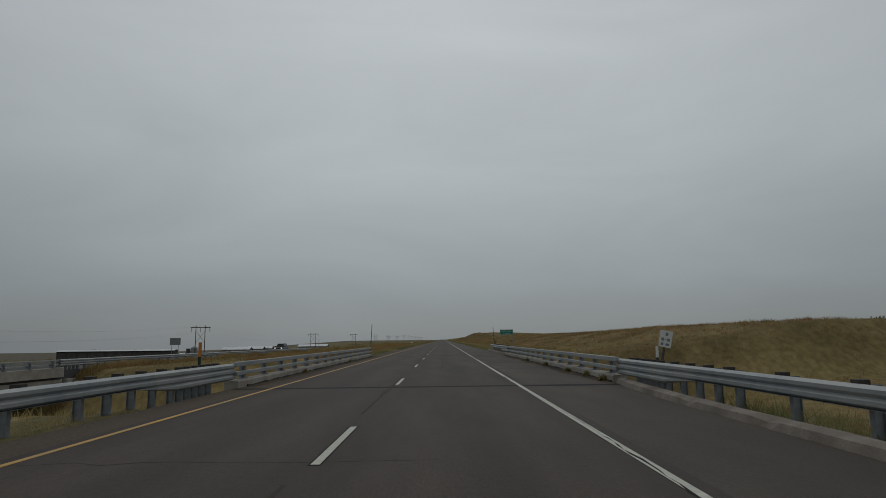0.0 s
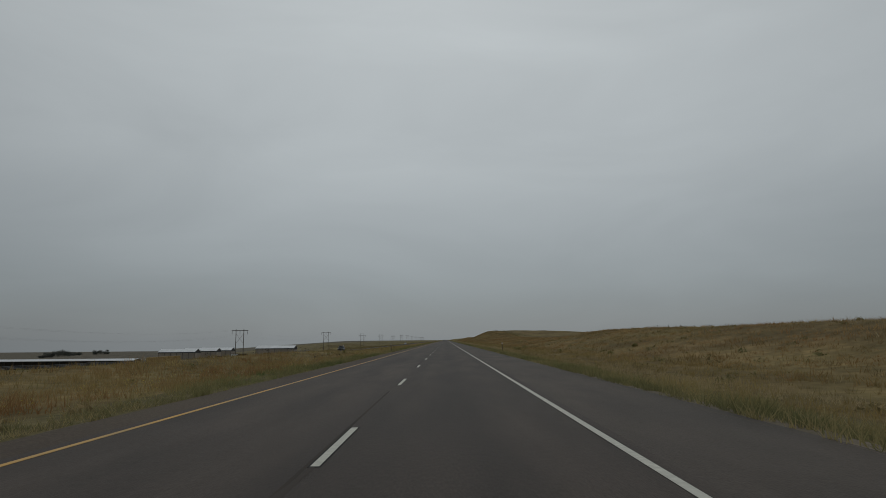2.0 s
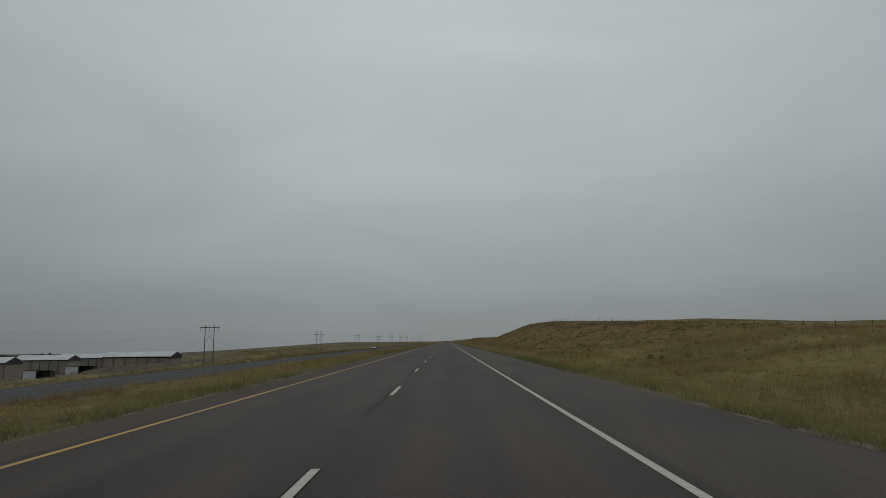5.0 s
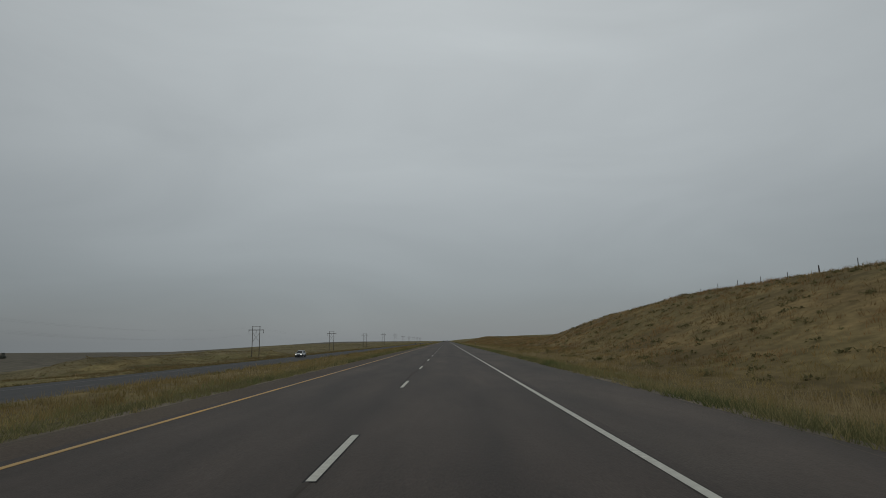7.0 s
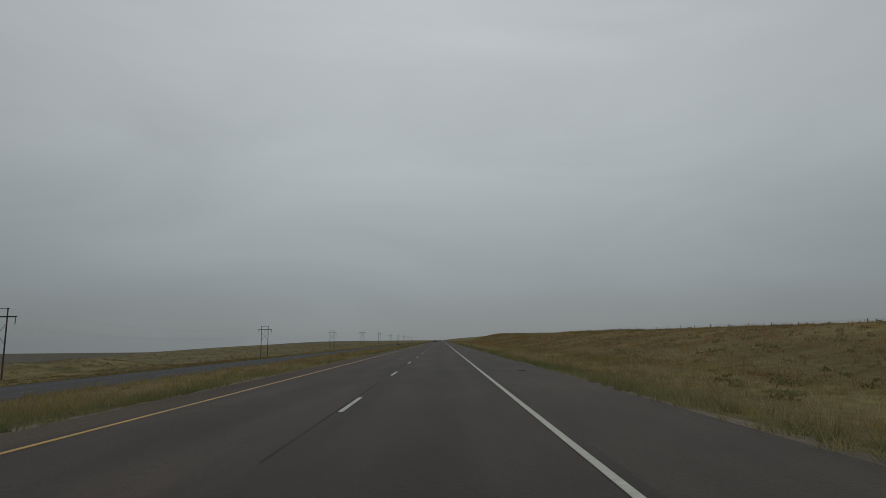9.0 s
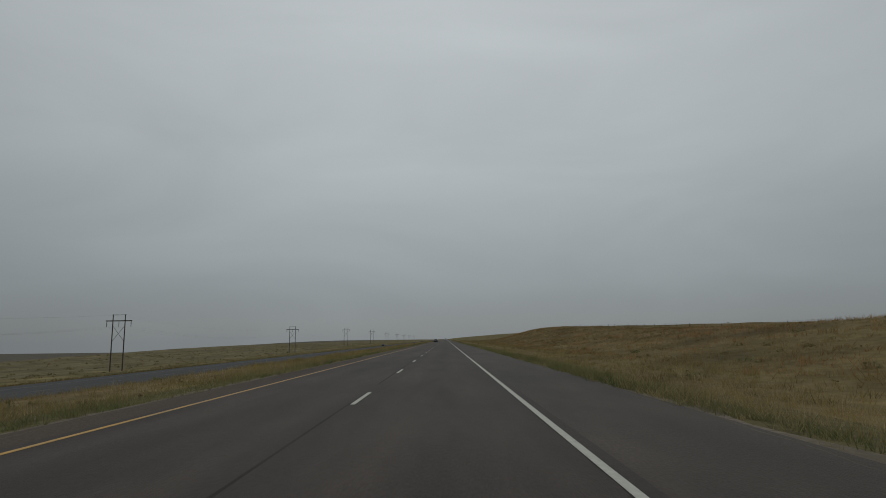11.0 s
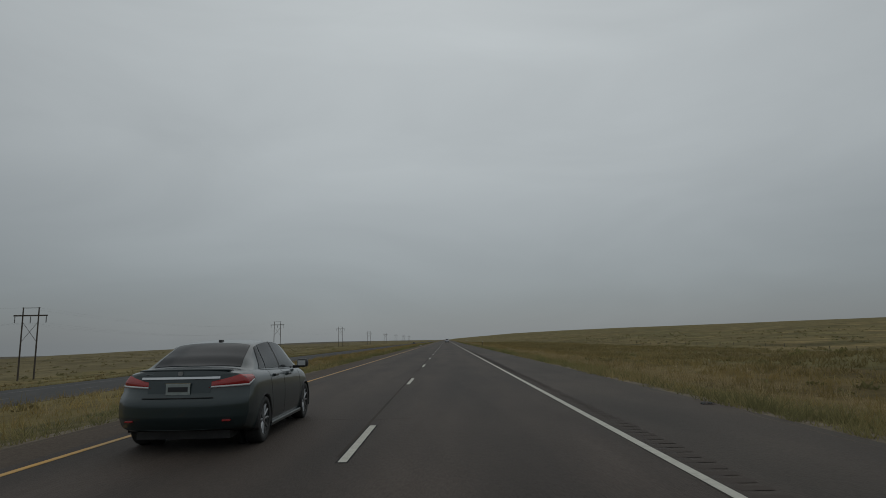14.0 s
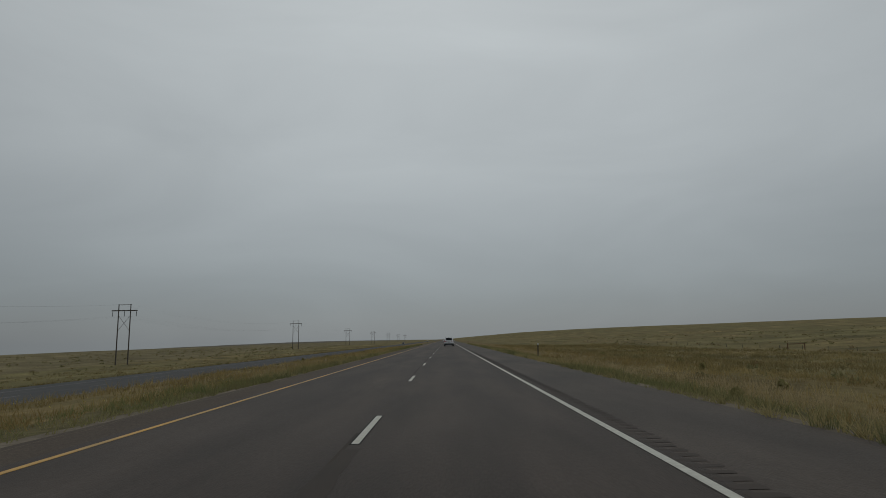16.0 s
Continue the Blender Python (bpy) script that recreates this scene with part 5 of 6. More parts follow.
    part("chrome_strip", loft([[(x, y + 0.098, 0.93), (x, y + 0.104, 0.957), (x, y + 0.15, 0.957), (x, y + 0.15, 0.93)] for x, y in band]), CHROME, c, "bright strip across the tail")
    part("plate_recess", loft([[(x, y + 0.072, 0.715), (x, y + 0.104, 0.915), (x, y + 0.15, 0.915), (x, y + 0.15, 0.715)] for x, y in band[2:-2]]), PAINT_GREY, c, "recess round the plate")
    plate = part("number_plate", box(-0.152, 0.152, 0.058, 0.075, 0.735, 0.875, bevel=0.004), PLATE, c, "pale number plate with a dark bar")
    part("plate_bar", box(-0.125, 0.125, 0.054, 0.057, 0.775, 0.835), DARK, plate)
    part("plate_frame", box(-0.16, 0.16, 0.062, 0.070, 0.868, 0.884), CHROME, plate)
    emblem = rounded(0.058, 0.050, 0.012, 0.105, 0.125)
    part("emblem", emblem, ALLOY, c, "small chrome emblem").location = (0, 0.015, 1.0)
    part("lettering_bar", box(-0.46, -0.32, 0.16, 0.20, 0.985, 1.003), SIGN_BACK, c, "small bright lettering as a bar")
    part("lid_seam", loft([[(x, y + 0.018, 0.694), (x, y + 0.018, 0.703), (x, y + 0.09, 0.703), (x, y + 0.09, 0.694)] for x, y in band[1:-1]]), RUBBER, c, "dark joint under the boot lid")
    part("lip_spoiler", loft([[(x, 0.155 + 0.26 * (abs(x) / 0.8) ** 3, 1.028 - 0.05 * abs(x) ** 3), (x, 0.150 + 0.26 * (abs(x) / 0.8) ** 3, 1.050 - 0.06 * abs(x) ** 3), (x, 0.42 + 0.05 * abs(x), 1.056 - 0.05 * abs(x) ** 3), (x, 0.40 + 0.05 * abs(x), 1.035 - 0.05 * abs(x) ** 3)] for x in np.linspace(-0.58, 0.58, 23)]), PAINT_GREY, c, "", True)
    part("grille", box(-0.42, 0.42, 4.40, 4.545, 0.50, 0.62, bevel=0.02), PLASTIC, c, "dark grille")
    part("aerial", box(-0.022, 0.022, 1.54, 1.66, 1.39, 1.430, bevel=0.010), PLASTIC, c, "small roof aerial fin")
    part("underbody", box(-0.60, 0.60, 0.3, 4.2, 0.16, 0.26), PLASTIC, c, "dark underbody")
    return c


car("white_suv", place(1.70, 1436.0, 0), "white compact sport utility car with a black lower bumper", "car", PAINT_WHITE, 4.65, 1.84, 1.66, 1.02, 0.86, 0.98, 3.45, 2.75, 0.42, 0.10, 1.08, 0.26, 0.36, bumper=0.30)
sedan("grey_sedan", place(-2.20, 1158.8, 0, 1.2), "dark grey sedan with red tail lamps in the overtaking lane")
car("dark_suv", place(-33.0, 125.5, opp_z(123), 180), "dark oncoming sport utility car with lit head lamps", "car", PAINT_DARK, 4.7, 1.88, 1.72, 1.05, 0.90, 1.02, 3.45, 2.75, 0.42, 0.10, 1.10, 0.26, 0.37, bumper=0.3, lights_on=True)
car("dark_green_suv", place(-34.0, 373.0, opp_z(370), 180), "dark green oncoming sport utility car on the opposite road", "car", PAINT_GREEN, 4.6, 1.86, 1.68, 1.03, 0.90, 1.00, 3.5, 2.75, 0.42, 0.10, 1.06, 0.26, 0.36, bumper=0.28)
car("silver_suv", place(-35.6, 723.4, opp_z(720), 180), "silver and grey oncoming sport utility car with lit head lamps", "car", PAINT_SILVER, 4.55, 1.86, 1.70, 1.02, 0.84, 0.99, 3.62, 2.50, 0.62, 0.16, 1.06, 0.27, 0.37, bumper=0.3, lights_on=True)
car("black_suv", place(-34.3, 1259.0, opp_z(1255), 180), "black oncoming hatchback car on the opposite road", "car", PAINT_DARK, 4.35, 1.80, 1.48, 0.94, 0.72, 0.88, 3.45, 2.45, 0.95, 0.25, 1.00, 0.20, 0.33, kind="sedan", bumper=0.25)

car("dark_oncoming_car", place(-34.0, 1823.0, opp_z(1800), 180), "dark oncoming car far along the opposite road", "car", PAINT_DARK, 4.6, 1.86, 1.62, 1.0, 0.86, 0.97, 3.5, 2.7, 0.42, 0.10, 1.05, 0.22, 0.36, bumper=0.28)
car("far_oncoming_car", place(-33.0, 2420.0, opp_z(2400), 180), "distant oncoming car with lit head lamps", "car", PAINT_SILVER, 4.6, 1.86, 1.62, 1.0, 0.86, 0.97, 3.5, 2.7, 0.42, 0.10, 1.05, 0.22, 0.36, bumper=0.28, lights_on=True)

# ---- feedlot on the low ground ----
def open_barn(name, m, length, width, wall, ridge, label, group, front=True, back=True, wall_mat=None, roof_mat=None, ends=False, foot=-0.6):
    """Gabled metal roof on posts, ridge along x, low side towards -y."""
    b = thing(name, m, label, "barn", group)
    hl, hw = length / 2, width / 2
    for s in (-1, 1):
        part("roof", loft([[(x, s * (hw + 0.6), wall - 0.05), (x, 0, ridge), (x, 0, ridge + 0.15), (x, s * (hw + 0.6), wall + 0.10)] for x in (-hl - 0.5, hl + 0.5)]), roof_mat or ROOF_METAL, b, "sheet metal roof slope")
        part("gable", loft([[(s * hl - 0.05, -hw, wall - 1.2), (s * hl - 0.05, hw, wall - 1.2), (s * hl - 0.05, hw, wall - 0.1), (s * hl - 0.05, 0, ridge - 0.1), (s * hl - 0.05, -hw, wall - 0.1)],
                             [(s * hl + 0.05, -hw, wall - 1.2), (s * hl + 0.05, hw, wall - 1.2), (s * hl + 0.05, hw, wall - 0.1), (s * hl + 0.05, 0, ridge - 0.1), (s * hl + 0.05, -hw, wall - 0.1)]]), BARN_DARK, b, "dark gable end")
    for i in range(int(length / 5) + 1):
        x = -hl + length * i / int(length / 5)
        part("post", box(x - 0.12, x + 0.12, -hw, -hw + 0.24, foot, wall), POLE_WOOD, b)
    # dark wall colour stands in for shade under the open roofs
    if back:
        part("back_wall", box(-hl, hl, hw - 0.15, hw, foot, wall), BARN_DARK, b, "sheeted back wall, dark in place of the shade under the roof")
    if ends:
        for s in (-1, 1):
            part("end_wall", box(s * hl - 0.06, s * hl + 0.06, -hw + 0.3, hw - 0.2, foot, wall - 1.22), wall_mat or BARN_WALL, b, "sheeted end wall")
    if front:
        part("front_wall", box(-hl, hl, -hw + 0.3, -hw + 0.42, -0.6, wall * (0.90 if ends else 0.80)), wall_mat or BARN_WALL, b, "grey sheeted wall")
    return b


for x, y in ((-251, 744.0), (-251, 798.0), (-251, 840.0)):
    open_barn("cattle_barn", place(x, y, -15.5), 34, 14, 7.6, 10.4, "long cattle barn with a pale metal gable roof", "cattle barns", ends=True)
open_barn("cattle_barn", place(-153, 722, -11.3), 34, 13, 6.4, 8.7, "cattle barn with a pale metal gable roof and open end", "cattle barns", ends=True)
open_barn("open_cattle_shed", place(-179, 333, -8.0), 64, 6, 5.1, 5.6, "long low cattle shed with a pale roof and dark sides", "cattle sheds", wall_mat=BARN_DARK, ends=True)
open_barn("shade_roof", place(-218, 508, -11.6), 92, 9, 3.1, 4.0, "long pale shade roof on posts over cattle pens", "cattle sheds", front=False, foot=-7.5)
for x, y, l in ((-235, 560.0, 80), (-215, 610.0, 60)):
    open_barn("low_shade_roof", place(x, y, ground_z(x, y) - 0.3), l, 8, 2.5, 2.9, "low grey shade roof over cattle pens", "cattle sheds", front=False, roof_mat=STEEL_DULL)
for x, y in ((-211, 732.0), (-191, 735.0)):
    s = thing("feed_shed", place(x, y, ground_z(x, y) - 0.1), "small open shed with a pale end wall", "shed", "feed sheds")
    part("end_wall", box(-7, -0.5, -3, -2.8, -0.5, 4.4), ROOF_METAL, s, "pale sheet wall")
    part("open_bay", box(-0.5, 7, 1.0, 1.2, -0.5, 4.2), BARN_DARK, s, "dark open bay")
    part("roof", loft([[(-7.3, y0, z0), (7.3, y0, z0), (7.3, y0, z0 + 0.15), (-7.3, y0, z0 + 0.15)] for y0, z0 in ((-3.3, 4.6), (1.5, 4.0))]), BARN_DARK, s, "dark shed roof")
    for x0 in (-0.6, 6.8):
        part("side_wall", box(x0, x0 + 0.2, -2.8, 1.0, -0.5, 4.1), BARN_DARK, s)

binz = ground_z(-142, 346)
gb = thing("grain_bin", place(-142, 346, binz), "ribbed galvanised grain bin with a conical roof", "grain bin")
bm = None
for i in range(8):
    bm = rod((0, 0, i * 0.75), (0, 0, i * 0.75 + 0.72), 1.85, 1.85, bm, 24)
part("shell", bm, STEEL_DULL, gb)
part("roof", rod((0, 0, 6.0), (0, 0, 6.9), 1.95, 0.25, n=24), STEEL_DULL, gb, "conical roof")
part("ladder", box(-0.25, 0.25, -1.98, -1.88, 0, 6.0), STEEL, gb)
tk = thing("feed_tower", place(-145.4, 346, binz), "tall narrow dark feed bin beside the grain bin", "feed bin")
part("hopper", box(-0.9, 0.9, -0.9, 0.9, 1.2, 5.6, bevel=0.1), BARN_DARK, tk)
for x in (-0.8, 0.8):
    for y in (-0.8, 0.8):
        part("leg", box(x - 0.08, x + 0.08, y - 0.08, y + 0.08, -0.2, 1.3), STEEL_DULL, tk)

hs = thing("hay_stack", place(-133, 458, ground_z(-133, 458)), "long stack of brown hay bales beside the opposite road", "hay stack")
hb = mesh_of("hay_bale", box(-1.1, 1.1, -1.15, 1.15, 0, 1.12, bevel=0.1), HAY)
for i in range(13):
    for k in range(3):
        if k < 2 or rng.random() < 0.75:
            ob = part("bale", hb, HAY, hs)
            ob.location = (rng.uniform(-0.15, 0.15), -16 + 2.4 * i + rng.uniform(-0.05, 0.05), 1.12 * k - 0.05)


def pen_fence(y0, y1, x, label):
    f = thing("pen_fence", place(0, 0, 0), label, "fence", "pen fences")
    pm = mesh_of("pen_post", box(-0.09, 0.09, -0.09, 0.09, -0.3, 1.7), POLE_WOOD)
    ys_ = np.arange(y0, y1 + 0.1, 6.0)
    for y in ys_:
        part("post", pm, POLE_WOOD, f).location = (x, y, ground_z(x, y))
    for h in (0.5, 0.95, 1.4):
        part("rail", loft([[(x - 0.04, y, ground_z(x, y) + h - 0.07), (x + 0.04, y, ground_z(x, y) + h - 0.07), (x + 0.04, y, ground_z(x, y) + h + 0.07), (x - 0.04, y, ground_z(x, y) + h + 0.07)] for y in ys_]), STEEL_DULL, f)


pen_fence(380, 640, -160, "weathered rail fence of the cattle pens")
pen_fence(640, 800, -190, "weathered rail fence of the cattle pens")


# ---- far trees on the low plain ----
def tree(m, h, spread, label):
    t = thing("tree", m, label, "tree", "far trees")
    bm = rod((0, 0, -1), (0, 0, h * 0.45), 0.35, 0.2, n=7)
    for a in range(5):
        rod((0, 0, h * 0.3), (spread * 0.5 * math.cos(a * 1.26), spread * 0.5 * math.sin(a * 1.26), h * 0.7), 0.15, 0.05, bm, 5)
    part("trunk", bm, POLE_WOOD, t)
    n = 900
    c = rng.normal(0, 1, (9, 3)) * (spread * 0.30, spread * 0.30, h * 0.17) + (0, 0, h * 0.55)
    p = c[rng.integers(0, 9, n)] + rng.normal(0, 1, (n, 3)) * (spread * 0.16, spread * 0.16, h * 0.12)
    d = rng.normal(0, 0.8, (n, 3, 3))
    v = (p[:, None, :] + d).reshape(-1, 3)
    part("crown", grid_mesh("crown", v, np.arange(3 * n).reshape(-1, 3), FOLIAGE), FOLIAGE, t, "uneven crown greyed for haze")


for x, y, h, s in ((-1098, 1850, 13, 15), (-1084, 1846, 18, 17), (-1070, 1852, 19, 18), (-1055, 1848, 18.5, 17), (-1042, 1851, 14, 16), (-1028, 1848, 10, 13), (-1112, 1850, 9, 13), (-1012, 1853, 8, 13), (-964, 1851, 9, 13), (-950, 1848, 11, 15), (-937, 1852, 9, 13)):
    tree(place(x, y, ground_z(x, y)), h, s, "distant dark tree on the low plain")

# ---- grass: uncountable blades over the verges and the rise ----
def blades(name, n, xr, yr, h0, h1, material, label, keep=None, width=0.03, lean=0.35, clump=6, spread=0.12):
    g_ = np.random.default_rng(len(name) * 31 + int(abs(xr[0]) * 7))
    cx, cy = g_.uniform(*xr, n), g_.uniform(*yr, n)
    if keep is not None:
        k = g_.random(n) < keep(cx, cy)
        cx, cy = cx[k], cy[k]
    ok = ~((cy > 8) & (cy < 48.2) & (cx > -5.4) & (cx < 7.3))
    cx, cy = cx[ok], cy[ok]
    size = g_.uniform(0.6, 1.25, len(cx))
    x = np.repeat(cx, clump) + g_.normal(0, spread, len(cx) * clump)
    y = np.repeat(cy, clump) + g_.normal(0, spread, len(cx) * clump)
    lim = np.where(x < 0, 4.98, 7.3 - 0.56 * smooth01((y - 67) / 4)) - spill(y, x < 0)
    x = np.where(np.abs(x) < lim, np.sign(x) * (lim + g_.uniform(0, 0.12, len(x))), x)
    h = np.repeat(size, clump) * g_.uniform(h0, h1, len(x)) * (0.45 + 0.75 * patchy(x * 1.3 + 5, y * 1.1))
    z = land(x, y) - 0.03
    a = g_.uniform(0, 2 * math.pi, len(x))
    wx, wy = np.cos(a) * width * 0.5, np.sin(a) * width * 0.5 * 0.6
    tx, ty = x + g_.normal(0, lean, len(x)) * h, y + g_.normal(0, lean, len(x)) * h
    v = np.stack([np.stack([x - wx, y - wy, z], -1), np.stack([x + wx, y + wy, z], -1), np.stack([tx, ty, z + h], -1)], 1).reshape(-1, 3)
    me = grid_mesh(name, v, np.arange(len(v)).reshape(-1, 3), material)
    return single(name, me, None, label, "grass", "stuff")


def spill(y, left):
    """How far the growth creeps over the pavement's edge."""
    v = np.sin(y * 0.83 + 3 * left) * np.sin(y * 0.21 + left) + 0.6 * np.sin(y * 2.3 + 1.1 * np.sin(y * 0.37)) + 0.35 * np.sin(y * 5.1)
    return np.clip(0.02 + 0.09 * v, -0.12, 0.22)


def shrubs(name, n, xr, yr, r0, r1, material, label, keep):
    g_ = np.random.default_rng(n)
    cx, cy = g_.uniform(*xr, n), g_.uniform(*yr, n)
    ok = (g_.random(n) < keep(cx, cy)) & ~((cy > 4) & (cy < 50) & (np.abs(cx) < 40))
    cx, cy = cx[ok], cy[ok]
    k = 32
    r = g_.uniform(r0, r1, len(cx))[:, None, None]
    d = g_.normal(0, 1, (len(cx), k, 3))
    d /= np.linalg.norm(d, axis=2)[:, :, None]
    p = d * r * (1.0, 1.3, 0.55) * g_.uniform(0.45, 1.0, (len(cx), k, 1)) * (1 + 0.3 * np.sin(3 * np.arctan2(d[..., 1], d[..., 0]) + cx[:, None]))[..., None]
    p[..., 2] = np.abs(p[..., 2])
    p += np.stack([cx, cy, land(cx, cy) - 0.03], -1)[:, None, :]
    v = p[:, :, None, :] + g_.normal(0, 1, (len(cx), k, 3, 3)) * (0.185 * r[..., None])
    single(name, grid_mesh(name, v.reshape(-1, 3), np.arange(len(cx) * k * 3).reshape(-1, 3), material), None, label, "shrubs", "stuff")


def patchy(x, y):
    v = (np.sin(x * 0.9 + 2.1 * np.sin(y * 0.13 + 0.4 * x)) * np.sin(y * 0.31 + 1.6 * np.sin(x * 0.37 + y * 0.05))
         + 0.7 * np.sin(x * 2.3 + y * 0.83 + 2 * np.sin(y * 0.41)) * np.sin(y * 1.1 - x * 1.7))
    return np.clip(0.58 + 0.42 * v, 0.22, 1)


def not_red(x, y):
    return patchy(x, y) * np.where((x < 0) & (y < 230), 0.45, 1.0)


Y0, Y1 = -8.0, 1480.0
blades("verge_grass", 47000, (6.6, 9.4), (Y0, Y1), 0.14, 0.40, VERGE, "short greenish grass along the paved shoulder", patchy, 0.025, 0.5, 10, 0.09)
blades("verge_grass", 43000, (-7.8, -4.7), (Y0, Y1), 0.10, 0.32, VERGE, "short greenish grass along the paved shoulder", patchy, 0.025, 0.5, 10, 0.09)
blades("dry_grass", 60000, (8.0, 17.0), (Y0, Y1), 0.12, 0.40, GRASS, "tall dry tan grass on the roadside slope", patchy, 0.032, 0.42, 9, 0.13)
blades("brown_grass", 66000, (15.0, 40.0), (Y0, 1150), 0.15, 0.42, RISE_GRASS, "brown dry grass on the rise", patchy, 0.055, 0.55, 7, 0.22)
blades("olive_grass", 30000, (15.0, 44.0), (1150, Y1), 0.15, 0.42, OLIVE_GRASS, "olive dry grass over the low pasture", patchy, 0.075, 0.55, 7, 0.22)
blades("dry_grass", 50000, (-14.5, -6.0), (Y0, Y1), 0.12, 0.40, GRASS, "tall dry tan grass in the median", not_red, 0.032, 0.42, 9, 0.13)
blades("dry_grass", 20000, (-25.6, -14.5), (Y0, Y1), 0.15, 0.40, GRASS, "dry tan grass in the median", patchy, 0.06, 0.4, 7, 0.2)
blades("rail_growth", 3000, (-25.7, -25.1), (34, 125), 0.32, 0.60, GRASS, "dry tan grass grown up against the guardrail of the opposite road", None, 0.06, 0.3, 7, 0.14)
blades("rail_growth", 4200, (-25.7, -24.6), (118, 215), 0.50, 0.92, GRASS, "tall dry grass along the near edge of the opposite road", None, 0.06, 0.3, 7, 0.14)
blades("rail_growth", 3000, (-25.6, -24.6), (34, 215), 0.30, 0.60, RUST_GRASS, "reddish brown grass along the near edge of the opposite road", None, 0.06, 0.3, 7, 0.14)
blades("bank_grass", 14000, (-122.0, -40.0), (690, 1000), 0.2, 0.5, BANK_GRASS, "dark brown grass on the ridge beyond the opposite road", patchy, 0.12, 0.45, 8, 0.3)
# dark blades put in the shade line of the far grass edge
blades("edge_weeds", 7000, (-39.3, -38.6), (130, 1700), 0.12, 0.32, EDGE_SHADE, "dark blades drawn for the shaded far edge of the opposite road", None, 0.09, 0.5, 5, 0.12)
blades("dry_grass", 26000, (-75.0, -39.0), (Y0, 1800), 0.2, 0.45, OLIVE_GRASS, "dry brown grass beyond the opposite road", patchy, 0.06, 0.4, 6, spread=0.4)
tufty = lambda x, y: np.clip(patchy(x * 0.8, y * 0.35) * 1.9 - 0.7, 0, 1)
blades("green_fringe", 23000, (6.7, 8.1), (66, Y1), 0.16, 0.36, FRINGE, "dense dark green clumps along the edge of the pavement", tufty, 0.021, 0.6, 15, 0.12)
blades("green_fringe", 17000, (-6.2, -4.9), (48, Y1), 0.12, 0.30, FRINGE, "dense dark green clumps along the edge of the pavement", tufty, 0.021, 0.6, 15, 0.12)
blades("feather_grass", 20000, (8.8, 12.5), (Y0, Y1), 0.25, 0.5, FEATHER, "pale feathery tufts of tall dry grass", lambda x, y: np.clip(patchy(x * 0.7, y * 0.3) * 1.8 - 0.6, 0, 1), 0.014, 0.35, 14, 0.09)
blades("dark_tufts", 12000, (9.0, 40.0), (Y0, Y1), 0.15, 0.34, DARK_TUFT, "dark brown low tufts scattered over the rise", lambda x, y: np.clip(patchy(x * 0.4, y * 0.3) * 1.6 - 0.7, 0, 1), 0.02, 0.6, 16, 0.16)
blades("dark_tufts", 7000, (-22.0, -6.5), (Y0, Y1), 0.12, 0.30, DARK_TUFT, "dark brown low tufts scattered in the median", lambda x, y: np.clip(patchy(x * 0.4, y * 0.3) * 1.6 - 0.7, 0, 1), 0.02, 0.6, 16, 0.14)
blades("feather_grass", 12000, (13.0, 40.0), (Y0, Y1), 0.2, 0.45, FEATHER, "pale tufts of tall dry grass on the rise", lambda x, y: np.clip(patchy(x * 0.6, y * 0.4) * 1.8 - 1.0, 0, 1), 0.03, 0.4, 10, 0.2)
blades("feather_grass", 8000, (-10.5, -6.4), (Y0, Y1), 0.25, 0.5, FEATHER, "pale feathery tufts of tall dry grass", lambda x, y: np.clip(patchy(x * 0.7, y * 0.5) * 1.8 - 1.0, 0, 1), 0.014, 0.35, 14, 0.09)
blades("reddish_grass", 24000, (-17.0, -7.2), (48, 240), 0.16, 0.48, RUST_GRASS, "reddish brown dry grass in the median", lambda x, y: np.clip((235 - y) / 120, 0, 1) * patchy(x, y), 0.034, 0.4, 9, 0.14)


some = lambda x, y: 0.25 + 0.5 * patchy(x * 0.25, y * 0.2)
shrubs("sage_shrubs", 7500, (11.5, 50.0), (-8, 1500), 0.12, 0.5, SHRUB, "low olive-brown shrubs dotted over the grassy rise", some)
shrubs("green_shrubs", 2600, (13.5, 44.0), (480, 770), 0.15, 0.48, GREEN_SHRUB, "dark green low shrubs on the steep cut slope", some)
shrubs("green_shrubs", 900, (13.0, 46.0), (985, 1330), 0.15, 0.42, GREEN_SHRUB, "dark green low shrubs on the grassy slope", some)
shrubs("sage_shrubs", 2600, (-24.0, -6.2), (-8, 1500), 0.12, 0.36, SHRUB, "low olive-brown shrubs dotted in the median", some)
shrubs("sage_shrubs", 3600, (-260.0, -95.0), (100, 2000), 0.5, 1.2, SHRUB, "olive-brown scrub over the far plain", some)
shrubs("sage_shrubs", 4200, (-95.0, -41.0), (-8, 1700), 0.25, 0.7, SHRUB, "low olive-brown shrubs beyond the opposite road", some)
shrubs("sage_shrubs", 3600, (46.0, 150.0), (1100, 1700), 0.2, 0.6, SHRUB, "low olive-brown shrubs over the far pasture", some)


# low dark bushes and weeds
def weed_bush(x, y, r, h, z=None):
    z = ground_z(x, y) if z is None else z
    n = 160
    d = rng.normal(0, 1, (n, 3))
    d /= np.linalg.norm(d, axis=1)[:, None]
    p = d * (r, r, h) * rng.uniform(0.5, 1.0, (n, 1))
    p[:, 2] = np.abs(p[:, 2])
    v = (p[:, None, :] + rng.normal(0, 0.05 + r * 0.09, (n, 3, 3))).reshape(-1, 3)
    v[:, 2] = np.maximum(v[:, 2], -0.05)
    single("weed_bush", grid_mesh("weed_bush", v, np.arange(3 * n).reshape(-1, 3), WEED), None, "low dark green weed bush in the grass", "bush", m=place(x, y, z), group="weed bushes")


